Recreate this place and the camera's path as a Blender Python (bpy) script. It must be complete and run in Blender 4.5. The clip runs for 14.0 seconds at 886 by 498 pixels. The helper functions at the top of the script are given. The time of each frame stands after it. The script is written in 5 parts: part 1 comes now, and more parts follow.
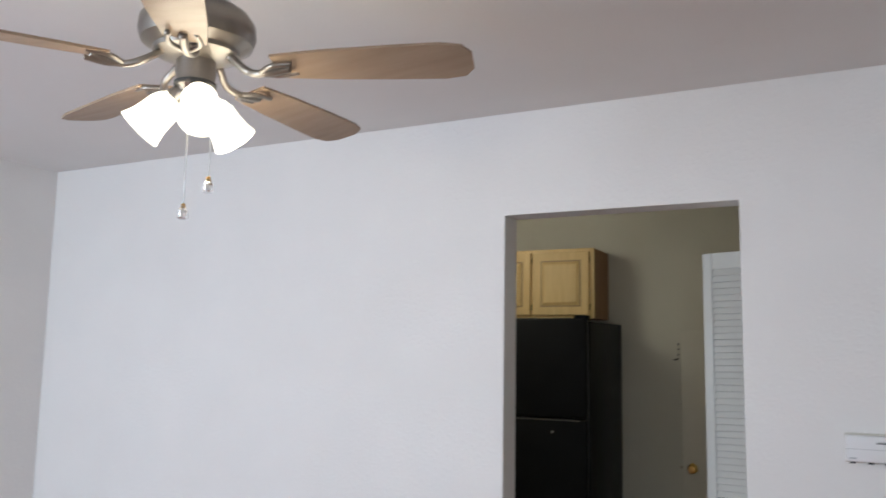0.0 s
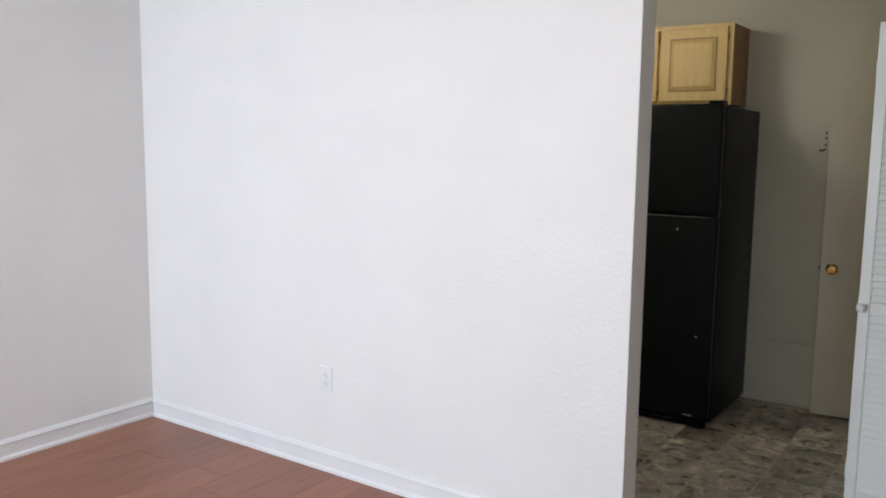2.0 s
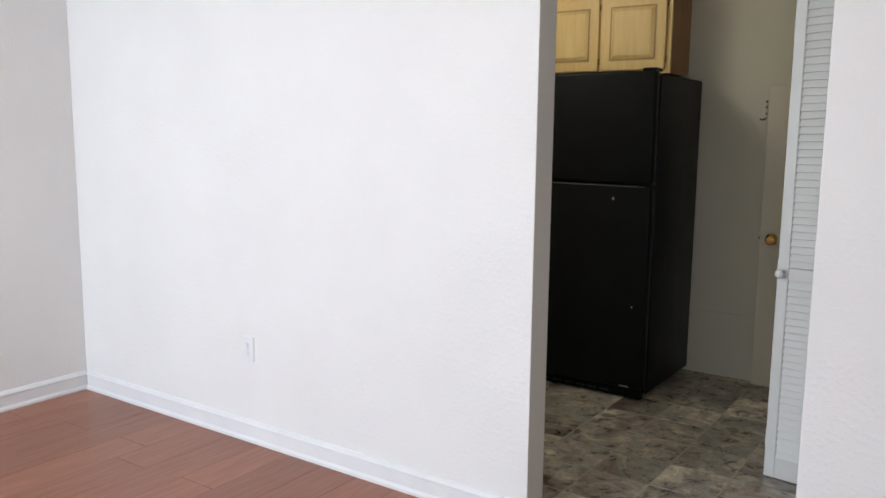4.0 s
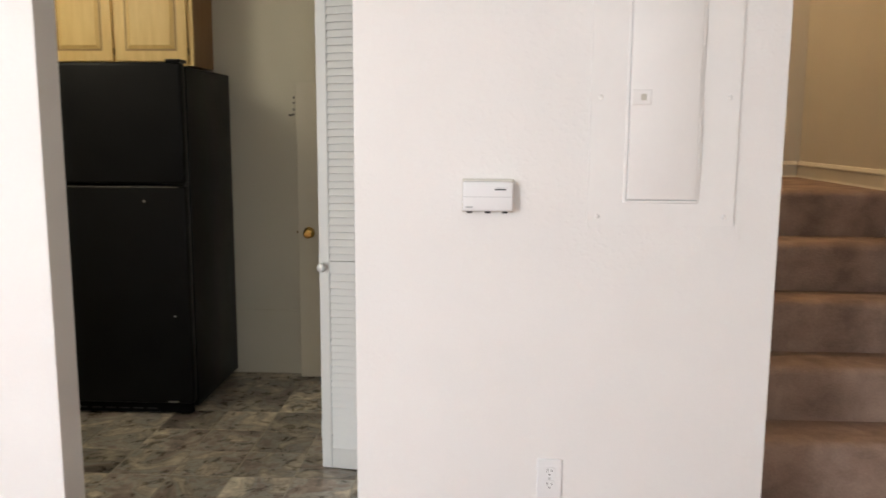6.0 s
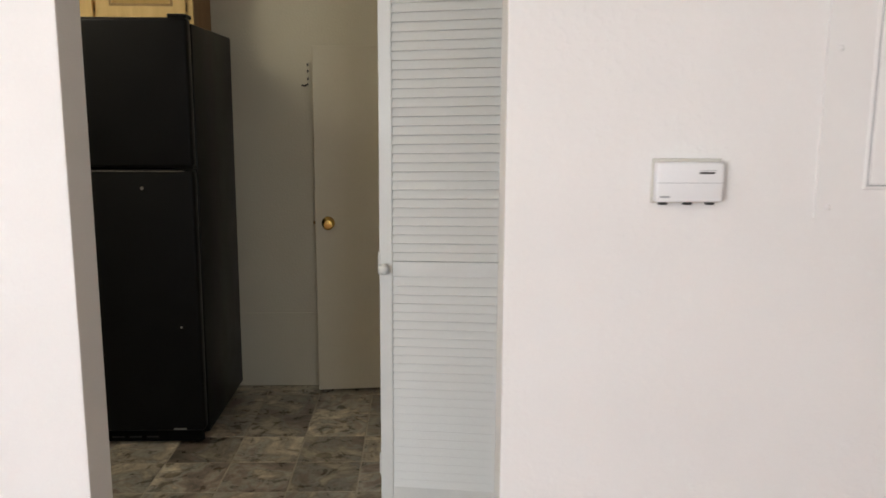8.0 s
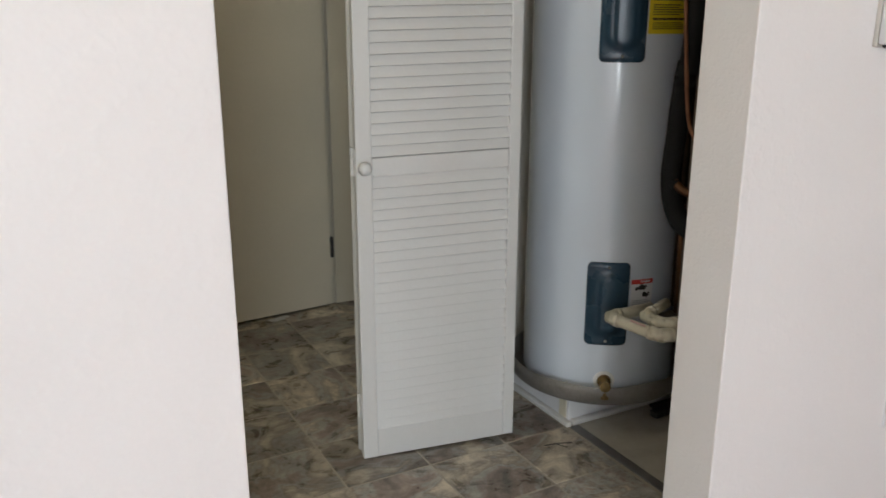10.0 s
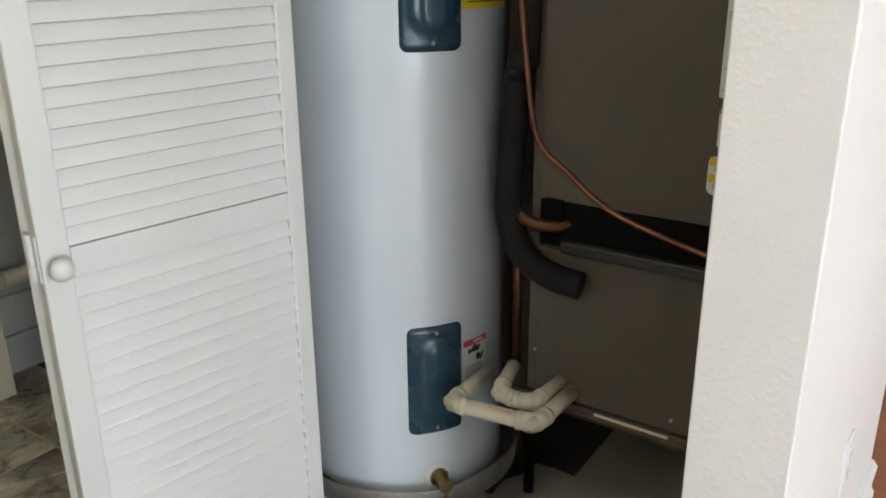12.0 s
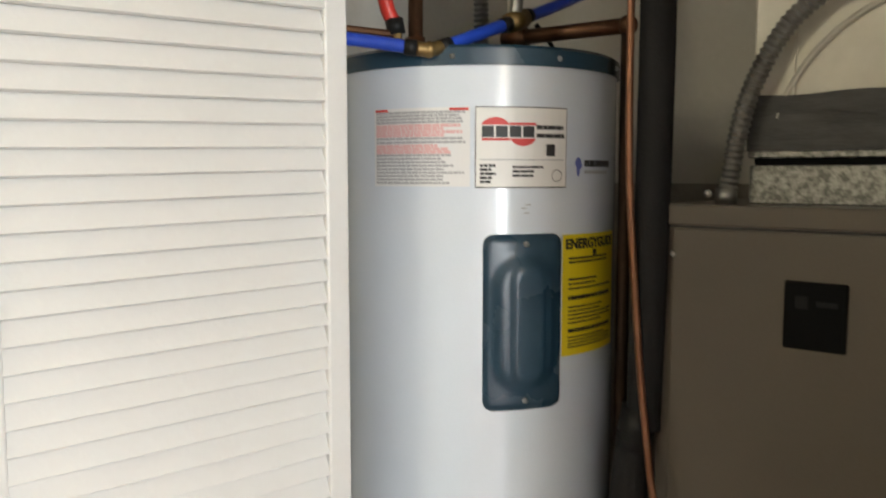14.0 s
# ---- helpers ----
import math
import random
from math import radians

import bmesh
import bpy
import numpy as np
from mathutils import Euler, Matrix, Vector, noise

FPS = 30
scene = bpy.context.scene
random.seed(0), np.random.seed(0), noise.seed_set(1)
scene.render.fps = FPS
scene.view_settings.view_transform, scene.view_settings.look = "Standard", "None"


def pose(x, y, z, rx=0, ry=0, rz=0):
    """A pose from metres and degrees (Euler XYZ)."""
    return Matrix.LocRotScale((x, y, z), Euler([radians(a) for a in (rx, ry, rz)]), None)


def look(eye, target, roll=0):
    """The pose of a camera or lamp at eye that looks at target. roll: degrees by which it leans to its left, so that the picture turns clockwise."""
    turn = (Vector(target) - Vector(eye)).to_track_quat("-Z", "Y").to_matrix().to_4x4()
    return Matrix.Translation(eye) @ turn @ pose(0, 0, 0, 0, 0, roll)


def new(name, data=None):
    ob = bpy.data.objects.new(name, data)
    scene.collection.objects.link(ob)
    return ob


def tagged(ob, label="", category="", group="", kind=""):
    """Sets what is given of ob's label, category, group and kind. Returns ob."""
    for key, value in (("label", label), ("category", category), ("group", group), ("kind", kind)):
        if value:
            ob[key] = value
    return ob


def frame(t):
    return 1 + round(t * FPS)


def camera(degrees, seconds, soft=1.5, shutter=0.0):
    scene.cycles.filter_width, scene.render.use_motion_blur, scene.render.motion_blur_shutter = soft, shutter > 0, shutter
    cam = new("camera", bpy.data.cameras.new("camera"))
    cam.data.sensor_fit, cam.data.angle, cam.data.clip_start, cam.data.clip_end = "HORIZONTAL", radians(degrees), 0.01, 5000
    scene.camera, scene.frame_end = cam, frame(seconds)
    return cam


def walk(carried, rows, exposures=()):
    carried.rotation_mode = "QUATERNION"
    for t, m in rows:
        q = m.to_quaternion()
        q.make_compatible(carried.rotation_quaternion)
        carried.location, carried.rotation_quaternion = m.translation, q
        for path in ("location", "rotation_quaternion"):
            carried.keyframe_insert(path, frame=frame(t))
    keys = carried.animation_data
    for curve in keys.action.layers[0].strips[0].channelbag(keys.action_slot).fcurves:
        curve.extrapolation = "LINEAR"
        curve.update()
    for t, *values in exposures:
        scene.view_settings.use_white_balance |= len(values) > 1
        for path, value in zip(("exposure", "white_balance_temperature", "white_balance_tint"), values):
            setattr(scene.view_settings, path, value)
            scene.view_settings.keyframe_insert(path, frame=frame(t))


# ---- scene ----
cam = camera(57.0, 14.0, 1.6, 0.3)
PATH = [
    (0, (1.271, -2.905, 1.5), (0.34, -1.153, 1.747), 1.0),
    (0.5, (1.208, -2.792, 1.493), (0.056, -1.164, 1.654), 0.9),
    (1, (1.077, -2.702, 1.466), (-0.13, -1.109, 1.528), 1.0),
    (1.5, (1.016, -2.636, 1.448), (-0.186, -1.041, 1.354), 0.9),
    (2, (1.04, -2.625, 1.478), (-0.093, -0.996, 1.223), 0.7),
    (2.2, (1.055, -2.606, 1.483), (-0.05, -0.964, 1.198), 0.7),
    (4.3, (1.302, -2.361, 1.402), (0.177, -0.733, 1.108), 0.6),
    (4.5, (1.267, -2.326, 1.402), (0.26, -0.623, 1.111), 0.8),
    (5, (1.229, -2.256, 1.401), (0.592, -0.383, 1.113), 0.5),
    (5.5, (1.219, -2.232, 1.402), (0.847, -0.289, 1.109), 0.3),
    (6, (1.227, -2.223, 1.403), (1.129, -0.247, 1.11), 0.3),
    (6.5, (1.195, -2.221, 1.399), (1.25, -0.244, 1.102), 0.3),
    (7, (1.063, -2.105, 1.387), (1.146, -0.129, 1.086), 0.4),
    (7.5, (0.904, -1.893, 1.374), (0.96, 0.084, 1.074), 0.7),
    (7.7, (0.829, -1.788, 1.371), (0.866, 0.188, 1.06), 0.3),
    (9.8, (-0.176, -1.03, 1.25), (0.634, 0.717, 0.709), 0.2),
    (10, (-0.23, -0.96, 1.232), (0.688, 0.729, 0.68), 0.1),
    (10.5, (-0.265, -0.698, 1.202), (0.965, 0.775, 0.639), -0.1),
    (11, (-0.242, -0.445, 1.207), (1.181, 0.823, 0.6), -0.5),
    (11.5, (-0.148, -0.236, 1.228), (1.337, 0.902, 0.589), -0.7),
    (12, (-0.003, -0.136, 1.268), (1.535, 0.951, 0.605), -0.5),
    (12.5, (0.098, -0.086, 1.315), (1.66, 0.985, 0.673), -0.4),
    (13, (0.19, -0.025, 1.385), (1.769, 1.078, 0.847), -0.6),
    (13.5, (0.215, 0.055, 1.451), (1.819, 1.19, 1.075), -0.5),
    (14, (0.27, 0.111, 1.458), (1.803, 1.383, 1.275), -0.0),
]
EXPO = [(0.0, -0.38, 5800, 8), (0.5, -0.33, 5800, 8), (1.0, -0.27, 5780, 8), (1.5, -0.12, 5800, 8), (2.2, 0.02, 5950, 8), (4.3, 0.1, 5950, 8), (5.0, 0.1, 6150, 8),
        (5.5, 0.14, 6400, 10), (6.0, 0.36, 6550, 10), (6.5, 0.38, 6750, 10), (7.5, 0.28, 6600, 10), (9.8, 0.0, 6350, 9), (10.5, 0.22, 6300, 8), (11.5, 0.46, 6220, 6), (12.0, 0.66, 6150, 5), (12.5, 0.68, 6220, 5),
        (13.0, 0.82, 6350, 6), (13.5, 0.96, 6450, 6), (14.0, 0.98, 6650, 8)]
walk(cam, [(t, look(eye, target, roll)) for t, eye, target, roll in PATH], EXPO)

# ---- light ----
world = bpy.data.worlds.new("sky")
scene.world = world
world.use_nodes = True
wn, wl = world.node_tree.nodes, world.node_tree.links
sky = wn.new("ShaderNodeTexSky")
sky.sky_type, sky.sun_disc = "NISHITA", False
sky.sun_elevation, sky.sun_rotation = radians(40), radians(30)
wl.new(sky.outputs[0], wn["Background"].inputs[0])
wn["Background"].inputs[1].default_value = 0.1


def lamp(name, kind, place, energy, color, size=0.1, size_y=None, target=None):
    data = bpy.data.lights.new(name, kind)
    data.energy, data.color = energy, color
    if kind == "AREA":
        data.shape, data.size, data.size_y = "RECTANGLE", size, size_y or size
    else:
        data.shadow_soft_size = size
    ob = new(name, data)
    ob.matrix_world = look(place, target or (place[0], place[1], place[2] - 1))
    return ob


sun = bpy.data.lights.new("sun", "SUN")
sun.energy, sun.angle, sun.color = 2.0, radians(0.5), (1, 0.96, 0.9)
new("sun", sun).matrix_world = look((0, 0, 0), (0.5, -0.7, -0.75))
lamp("unseen_window_light", "AREA", (-1.7, -4.58, 1.35), 112, (0.88, 0.94, 1.0), 1.25, 1.55, (-1.5, 0, 1.25))
# this window is assumed, added to brighten the right wall and kitchen door
lamp("unseen_window_light", "AREA", (1.75, -4.58, 1.4), 21, (0.9, 0.95, 1.0), 0.85, 1.3, (1.2, 0, 1.2))
lamp("stair_bulb", "POINT", (2.2, 1.95, 3.7), 42, (1.0, 0.74, 0.46), 0.08)
lamp("kitchen_bulb", "POINT", (-1.0, 0.88, 2.33), 21, (1.0, 0.915, 0.71), 0.22)

# ---- materials ----
MATS = {}


def mat(name, a, b=None, rough=0.5, metal=0.0, scale=8.0, fine=120.0, bump=0.0, spec=0.5, mix=0.5, stretch=(1, 1, 1), island=0.0, coat=0.0, big=0.0, warp=0.0):
    """Base colour from a to b by noise at two scales, with fine relief."""
    m = bpy.data.materials.new(name)
    m.use_nodes = True
    nt = m.node_tree
    nn, ln = nt.nodes, nt.links
    p = nn["Principled BSDF"]
    p.inputs["Roughness"].default_value, p.inputs["Metallic"].default_value = rough, metal
    p.inputs["Specular IOR Level"].default_value = spec
    p.inputs["Coat Weight"].default_value = coat
    b = b or tuple(c * 0.9 for c in a)
    co = nn.new("ShaderNodeTexCoord")
    mp = nn.new("ShaderNodeMapping")
    mp.inputs["Scale"].default_value = stretch
    ln.new(co.outputs["Object"], mp.inputs[0])
    n1, n2 = nn.new("ShaderNodeTexNoise"), nn.new("ShaderNodeTexNoise")
    n1.inputs["Scale"].default_value, n2.inputs["Scale"].default_value = scale, fine
    n1.inputs["Distortion"].default_value = warp
    n1.inputs["Detail"].default_value, n2.inputs["Detail"].default_value = 6, 3
    ln.new(mp.outputs[0], n1.inputs[0]), ln.new(mp.outputs[0], n2.inputs[0])
    add = nn.new("ShaderNodeMath")
    add.operation = "MULTIPLY_ADD"
    add.inputs[1].default_value = 0.35
    ln.new(n2.outputs[0], add.inputs[0]), ln.new(n1.outputs[0], add.inputs[2])
    ramp = nn.new("ShaderNodeMapRange")
    ramp.inputs[1].default_value, ramp.inputs[2].default_value = 0.67 - mix / 2, 0.67 + mix / 2
    ln.new(add.outputs[0], ramp.inputs[0])
    cm = nn.new("ShaderNodeMix")
    cm.data_type = "RGBA"
    cm.inputs[6].default_value, cm.inputs[7].default_value = (*a, 1), (*b, 1)
    ln.new(ramp.outputs[0], cm.inputs[0])
    out = cm.outputs[2]
    if island:
        oi = nn.new("ShaderNodeObjectInfo")
        hv = nn.new("ShaderNodeHueSaturation")
        mr = nn.new("ShaderNodeMapRange")
        mr.inputs[3].default_value, mr.inputs[4].default_value = 1 - island, 1 + island
        ln.new(oi.outputs["Random"], mr.inputs[0]), ln.new(mr.outputs[0], hv.inputs["Value"]), ln.new(out, hv.inputs["Color"])
        out = hv.outputs[0]
        sh = nn.new("ShaderNodeVectorMath")
        sc = nn.new("ShaderNodeMath")
        sc.operation, sc.inputs[1].default_value = "MULTIPLY", 37.0
        ln.new(oi.outputs["Random"], sc.inputs[0])
        ln.new(co.outputs["Object"], sh.inputs[0]), ln.new(sc.outputs[0], sh.inputs[1]), ln.new(sh.outputs[0], mp.inputs[0])
    ln.new(out, p.inputs["Base Color"])
    rr = nn.new("ShaderNodeMapRange")
    rr.inputs[3].default_value, rr.inputs[4].default_value = max(rough - 0.07, 0.02), min(rough + 0.07, 1)
    ln.new(n1.outputs[0], rr.inputs[0]), ln.new(rr.outputs[0], p.inputs["Roughness"])
    if bump:
        bp = nn.new("ShaderNodeBump")
        bp.inputs["Strength"].default_value, bp.inputs["Distance"].default_value = bump, 0.004
        if big:
            n3 = nn.new("ShaderNodeTexNoise")
            n3.inputs["Scale"].default_value, n3.inputs["Detail"].default_value = big, 1
            ln.new(co.outputs["Object"], n3.inputs[0])
            th = nn.new("ShaderNodeMapRange")
            th.interpolation_type = "SMOOTHSTEP"
            th.inputs[1].default_value, th.inputs[2].default_value = 0.42, 0.78
            ln.new(n3.outputs[0], th.inputs[0])
            s2 = nn.new("ShaderNodeMath")
            s2.operation, s2.inputs[1].default_value = "MULTIPLY_ADD", 0.25
            ln.new(n2.outputs[0], s2.inputs[0]), ln.new(th.outputs[0], s2.inputs[2]), ln.new(s2.outputs[0], bp.inputs["Height"])
        else:
            ln.new(n2.outputs[0], bp.inputs["Height"])
        ln.new(bp.outputs[0], p.inputs["Normal"])
    MATS[name] = m
    return m


def glow(name, color, strength):
    m = bpy.data.materials.new(name)
    m.use_nodes = True
    p = m.node_tree.nodes["Principled BSDF"]
    p.inputs["Base Color"].default_value = (0.9, 0.88, 0.84, 1)
    p.inputs["Emission Color"].default_value, p.inputs["Emission Strength"].default_value = (*color, 1), strength
    return m


PAINT = mat("wall_paint", (0.80, 0.788, 0.77), (0.76, 0.748, 0.73), 0.52, scale=2.5, fine=160, bump=0.14, big=62, spec=0.35)
SMOOTHP = mat("panel_paint", (0.80, 0.788, 0.77), (0.765, 0.753, 0.735), 0.42, scale=4, fine=60, bump=0.03)
JAMBP = mat("textured_paint", (0.80, 0.788, 0.76), (0.76, 0.748, 0.72), 0.55, scale=3, fine=260, bump=0.12, big=120, spec=0.35)
KPAINT = mat("kitchen_paint", (0.67, 0.635, 0.525), (0.62, 0.585, 0.48), 0.6, scale=2, fine=260, bump=0.15, big=120, spec=0.3)
CLOSETP = mat("closet_paint", (0.68, 0.655, 0.60), (0.60, 0.575, 0.52), 0.75, scale=2.5, fine=90, bump=0.2, spec=0.25)
CEIL = mat("ceiling_paint", (0.78, 0.765, 0.75), (0.74, 0.725, 0.71), 0.8, scale=2, fine=140, bump=0.25, spec=0.2)
STAIRP = mat("stair_paint", (0.64, 0.585, 0.48), (0.60, 0.545, 0.445), 0.6, scale=2, fine=260, bump=0.15, big=120, spec=0.3)
TRIM = mat("trim_paint", (0.80, 0.80, 0.80), (0.75, 0.75, 0.75), 0.38, scale=6, fine=90, bump=0.05)
DOORP = mat("door_paint", (0.66, 0.62, 0.51), (0.61, 0.57, 0.465), 0.5, scale=2.5, fine=80, bump=0.06)
WOODF = mat("laminate", (0.33, 0.135, 0.075), (0.24, 0.09, 0.05), 0.36, scale=5, fine=60, bump=0.05, stretch=(14, 0.9, 14), island=0.14)
JOINT = mat("dark_joint", (0.10, 0.085, 0.07), (0.07, 0.06, 0.05), 0.8, scale=20)


def slate(name):
    """Stone-look vinyl: mottled browns, olive and grey, with fine cleft lines, turned tile by tile."""
    m = bpy.data.materials.new(name)
    m.use_nodes = True
    nn, ln = m.node_tree.nodes, m.node_tree.links
    p = nn["Principled BSDF"]
    co, oi = nn.new("ShaderNodeTexCoord"), nn.new("ShaderNodeObjectInfo")
    sc = nn.new("ShaderNodeMath")
    sc.operation, sc.inputs[1].default_value = "MULTIPLY", 61.0
    ln.new(oi.outputs["Random"], sc.inputs[0])
    mp = nn.new("ShaderNodeMapping")
    ln.new(co.outputs["Object"], mp.inputs[0]), ln.new(sc.outputs[0], mp.inputs["Location"]), ln.new(sc.outputs[0], mp.inputs["Rotation"])

    def cloud(scale, detail, warp, rough=0.6):
        n = nn.new("ShaderNodeTexNoise")
        n.inputs["Scale"].default_value, n.inputs["Detail"].default_value = scale, detail
        n.inputs["Distortion"].default_value, n.inputs["Roughness"].default_value = warp, rough
        ln.new(mp.outputs[0], n.inputs[0])
        return n

    big, mid, fine = cloud(4.4, 7, 0.8, 0.62), cloud(14, 7, 0.7, 0.66), cloud(95, 4, 0.0)
    r1 = nn.new("ShaderNodeValToRGB")
    e = r1.color_ramp.elements
    e[0].position, e[0].color = 0.34, (0.120, 0.106, 0.094, 1)
    e[1].position, e[1].color = 0.67, (0.56, 0.525, 0.435, 1)
    for pos, c in ((0.43, (0.235, 0.190, 0.160, 1)), (0.49, (0.300, 0.300, 0.275, 1)), (0.52, (0.230, 0.200, 0.165, 1)), (0.57, (0.400, 0.355, 0.285, 1))):
        e.new(pos).color = c
    ln.new(big.outputs[0], r1.inputs[0])
    r2 = nn.new("ShaderNodeValToRGB")
    f = r2.color_ramp.elements
    f[0].position, f[0].color, f[1].position, f[1].color = 0.36, (0.72, 0.71, 0.69, 1), 0.64, (1.55, 1.53, 1.49, 1)
    ln.new(mid.outputs[0], r2.inputs[0])
    mx = nn.new("ShaderNodeMix")
    mx.data_type, mx.blend_type = "RGBA", "MULTIPLY"
    mx.inputs[0].default_value = 1.0
    ln.new(r1.outputs[0], mx.inputs[6]), ln.new(r2.outputs[0], mx.inputs[7])
    hv, mr = nn.new("ShaderNodeHueSaturation"), nn.new("ShaderNodeMapRange")
    mr.inputs[3].default_value, mr.inputs[4].default_value = 0.70, 1.22
    ln.new(oi.outputs["Random"], mr.inputs[0]), ln.new(mr.outputs[0], hv.inputs["Value"]), ln.new(mx.outputs[2], hv.inputs["Color"])
    ln.new(hv.outputs[0], p.inputs["Base Color"])
    ad = nn.new("ShaderNodeMath")
    ad.operation, ad.inputs[1].default_value = "MULTIPLY_ADD", 0.3
    ln.new(fine.outputs[0], ad.inputs[0]), ln.new(mid.outputs[0], ad.inputs[2])
    bp = nn.new("ShaderNodeBump")
    bp.inputs["Strength"].default_value, bp.inputs["Distance"].default_value = 0.35, 0.004
    ln.new(ad.outputs[0], bp.inputs["Height"]), ln.new(bp.outputs[0], p.inputs["Normal"])
    rr = nn.new("ShaderNodeMapRange")
    rr.inputs[3].default_value, rr.inputs[4].default_value = 0.20, 0.38
    ln.new(mid.outputs[0], rr.inputs[0]), ln.new(rr.outputs[0], p.inputs["Roughness"])
    return m


TILE = slate("vinyl_tile")
GROUT = mat("tile_joint", (0.50, 0.45, 0.37), (0.36, 0.32, 0.26), 0.7, scale=15)
BLACK = mat("black_enamel", (0.006, 0.006, 0.0065), (0.009, 0.009, 0.0095), 0.36, scale=6, fine=420, bump=0.12, spec=0.12)
GASK = mat("black_gap", (0.004, 0.004, 0.004), None, 0.7, spec=0.1)
MAPLE = mat("maple", (0.78, 0.56, 0.225), (0.66, 0.445, 0.16), 0.46, scale=4, fine=70, bump=0.06, stretch=(9, 9, 1))
MAPLEG = mat("maple_groove_shade", (0.42, 0.255, 0.09), (0.34, 0.20, 0.07), 0.5, scale=4, fine=70)
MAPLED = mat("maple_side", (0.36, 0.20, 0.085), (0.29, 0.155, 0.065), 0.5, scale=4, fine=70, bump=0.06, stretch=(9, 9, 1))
LOUV = mat("louver_paint", (0.70, 0.70, 0.678), (0.655, 0.652, 0.625), 0.46, scale=5, fine=100, bump=0.08)
ENAM = mat("tank_enamel", (0.66, 0.72, 0.785), (0.615, 0.675, 0.74), 0.19, scale=3, fine=260, bump=0.02, coat=0.4)
ENAM.node_tree.nodes["Principled BSDF"].inputs["Coat Roughness"].default_value = 0.10
TEAL = mat("tank_plastic", (0.024, 0.058, 0.090), (0.018, 0.046, 0.074), 0.27, scale=5, fine=200, bump=0.04)
TAUPE = mat("taupe_metal", (0.107, 0.089, 0.069), (0.088, 0.072, 0.056), 0.42, scale=3, fine=260, bump=0.05)
COPPER = mat("copper", (0.30, 0.142, 0.080), (0.18, 0.085, 0.05), 0.48, 0.85, scale=18, fine=90)
BRONZE = mat("old_copper", (0.20, 0.10, 0.052), (0.11, 0.056, 0.032), 0.45, 0.85, scale=14, fine=90)
GALV = mat("galvanised", (0.36, 0.36, 0.335), (0.13, 0.13, 0.12), 0.42, 0.7, scale=120, fine=260, bump=0.1, mix=0.3)
ALU = mat("pan_aluminium", (0.36, 0.345, 0.32), (0.22, 0.205, 0.185), 0.55, 0.6, scale=8, fine=120, bump=0.08)
# copper with the heater's shade painted in, for the pipe ends beside it
SHADECU = mat("shaded_copper", (0.075, 0.042, 0.026), (0.035, 0.022, 0.016), 0.55, 0.7, scale=14, fine=90)
PVC = mat("pvc", (0.76, 0.72, 0.585), (0.66, 0.61, 0.47), 0.36, scale=9, fine=60)
FOAM = mat("foam_sleeve", (0.009, 0.009, 0.0095), (0.018, 0.018, 0.0185), 0.72, scale=12, fine=200, bump=0.2, spec=0.2)
DARKM = mat("dark_metal", (0.022, 0.021, 0.020), (0.035, 0.033, 0.031), 0.55, scale=9, fine=120, bump=0.1)
MASTIC = mat("mastic", (0.036, 0.035, 0.034), (0.075, 0.075, 0.071), 0.6, scale=16, fine=70, bump=0.5, stretch=(1, 1, 5))
DUCT = mat("duct_board", (0.62, 0.60, 0.52), (0.50, 0.48, 0.41), 0.45, 0.15, scale=6, fine=60, bump=0.15)
BRASS = mat("brass", (0.62, 0.42, 0.13), (0.50, 0.32, 0.09), 0.22, 1.0, scale=12)
DULLB = mat("dull_brass", (0.28, 0.19, 0.075), (0.17, 0.115, 0.05), 0.45, 0.85, scale=30)
STEEL = mat("hinge_steel", (0.50, 0.50, 0.49), (0.42, 0.42, 0.41), 0.32, 0.9, scale=20)
NICKEL = mat("fan_nickel", (0.33, 0.305, 0.275), (0.27, 0.25, 0.225), 0.3, 0.9, scale=10, fine=200)
BLADE = mat("fan_blade", (0.33, 0.24, 0.16), (0.26, 0.185, 0.12), 0.45, scale=4, fine=60, stretch=(1, 9, 9))
CARPET = mat("carpet", (0.36, 0.255, 0.20), (0.19, 0.130, 0.100), 0.95, scale=9, fine=150, bump=0.9, spec=0.1, mix=0.5, warp=0.3)
OAK = mat("oak_rail", (0.34, 0.175, 0.062), (0.22, 0.105, 0.036), 0.42, scale=5, fine=60, stretch=(12, 1, 1))
PLAST = mat("white_plastic", (0.78, 0.785, 0.79), (0.74, 0.745, 0.75), 0.35, scale=5)
BEIGEV = mat("closet_vinyl", (0.56, 0.53, 0.455), (0.37, 0.335, 0.28), 0.5, scale=4, fine=40, bump=0.06, mix=0.7, warp=0.8)
DARKF = mat("dark_floor", (0.030, 0.026, 0.022), (0.062, 0.054, 0.046), 0.7, scale=9, fine=60, bump=0.2)
PAPER = mat("label_paper", (0.71, 0.715, 0.71), (0.67, 0.675, 0.67), 0.5, scale=6)
CREAM = mat("label_cream", (0.75, 0.745, 0.715), (0.71, 0.705, 0.675), 0.4, scale=6)
YEL = mat("label_yellow", (0.75, 0.60, 0.02), (0.70, 0.55, 0.015), 0.45, scale=6)
INK = mat("ink_black", (0.02, 0.02, 0.02), None, 0.5)
GREYINK = mat("ink_grey", (0.30, 0.31, 0.32), (0.42, 0.43, 0.44), 0.5, scale=400, fine=900)
REDINK = mat("ink_red", (0.60, 0.05, 0.045), None, 0.5)
PINKINK = mat("ink_pale_red", (0.66, 0.37, 0.36), (0.70, 0.46, 0.45), 0.5, scale=400, fine=900)
ORINK = mat("ink_orange", (0.45, 0.12, 0.04), None, 0.5)
BLUEINK = mat("ink_blue", (0.10, 0.13, 0.42), None, 0.5)
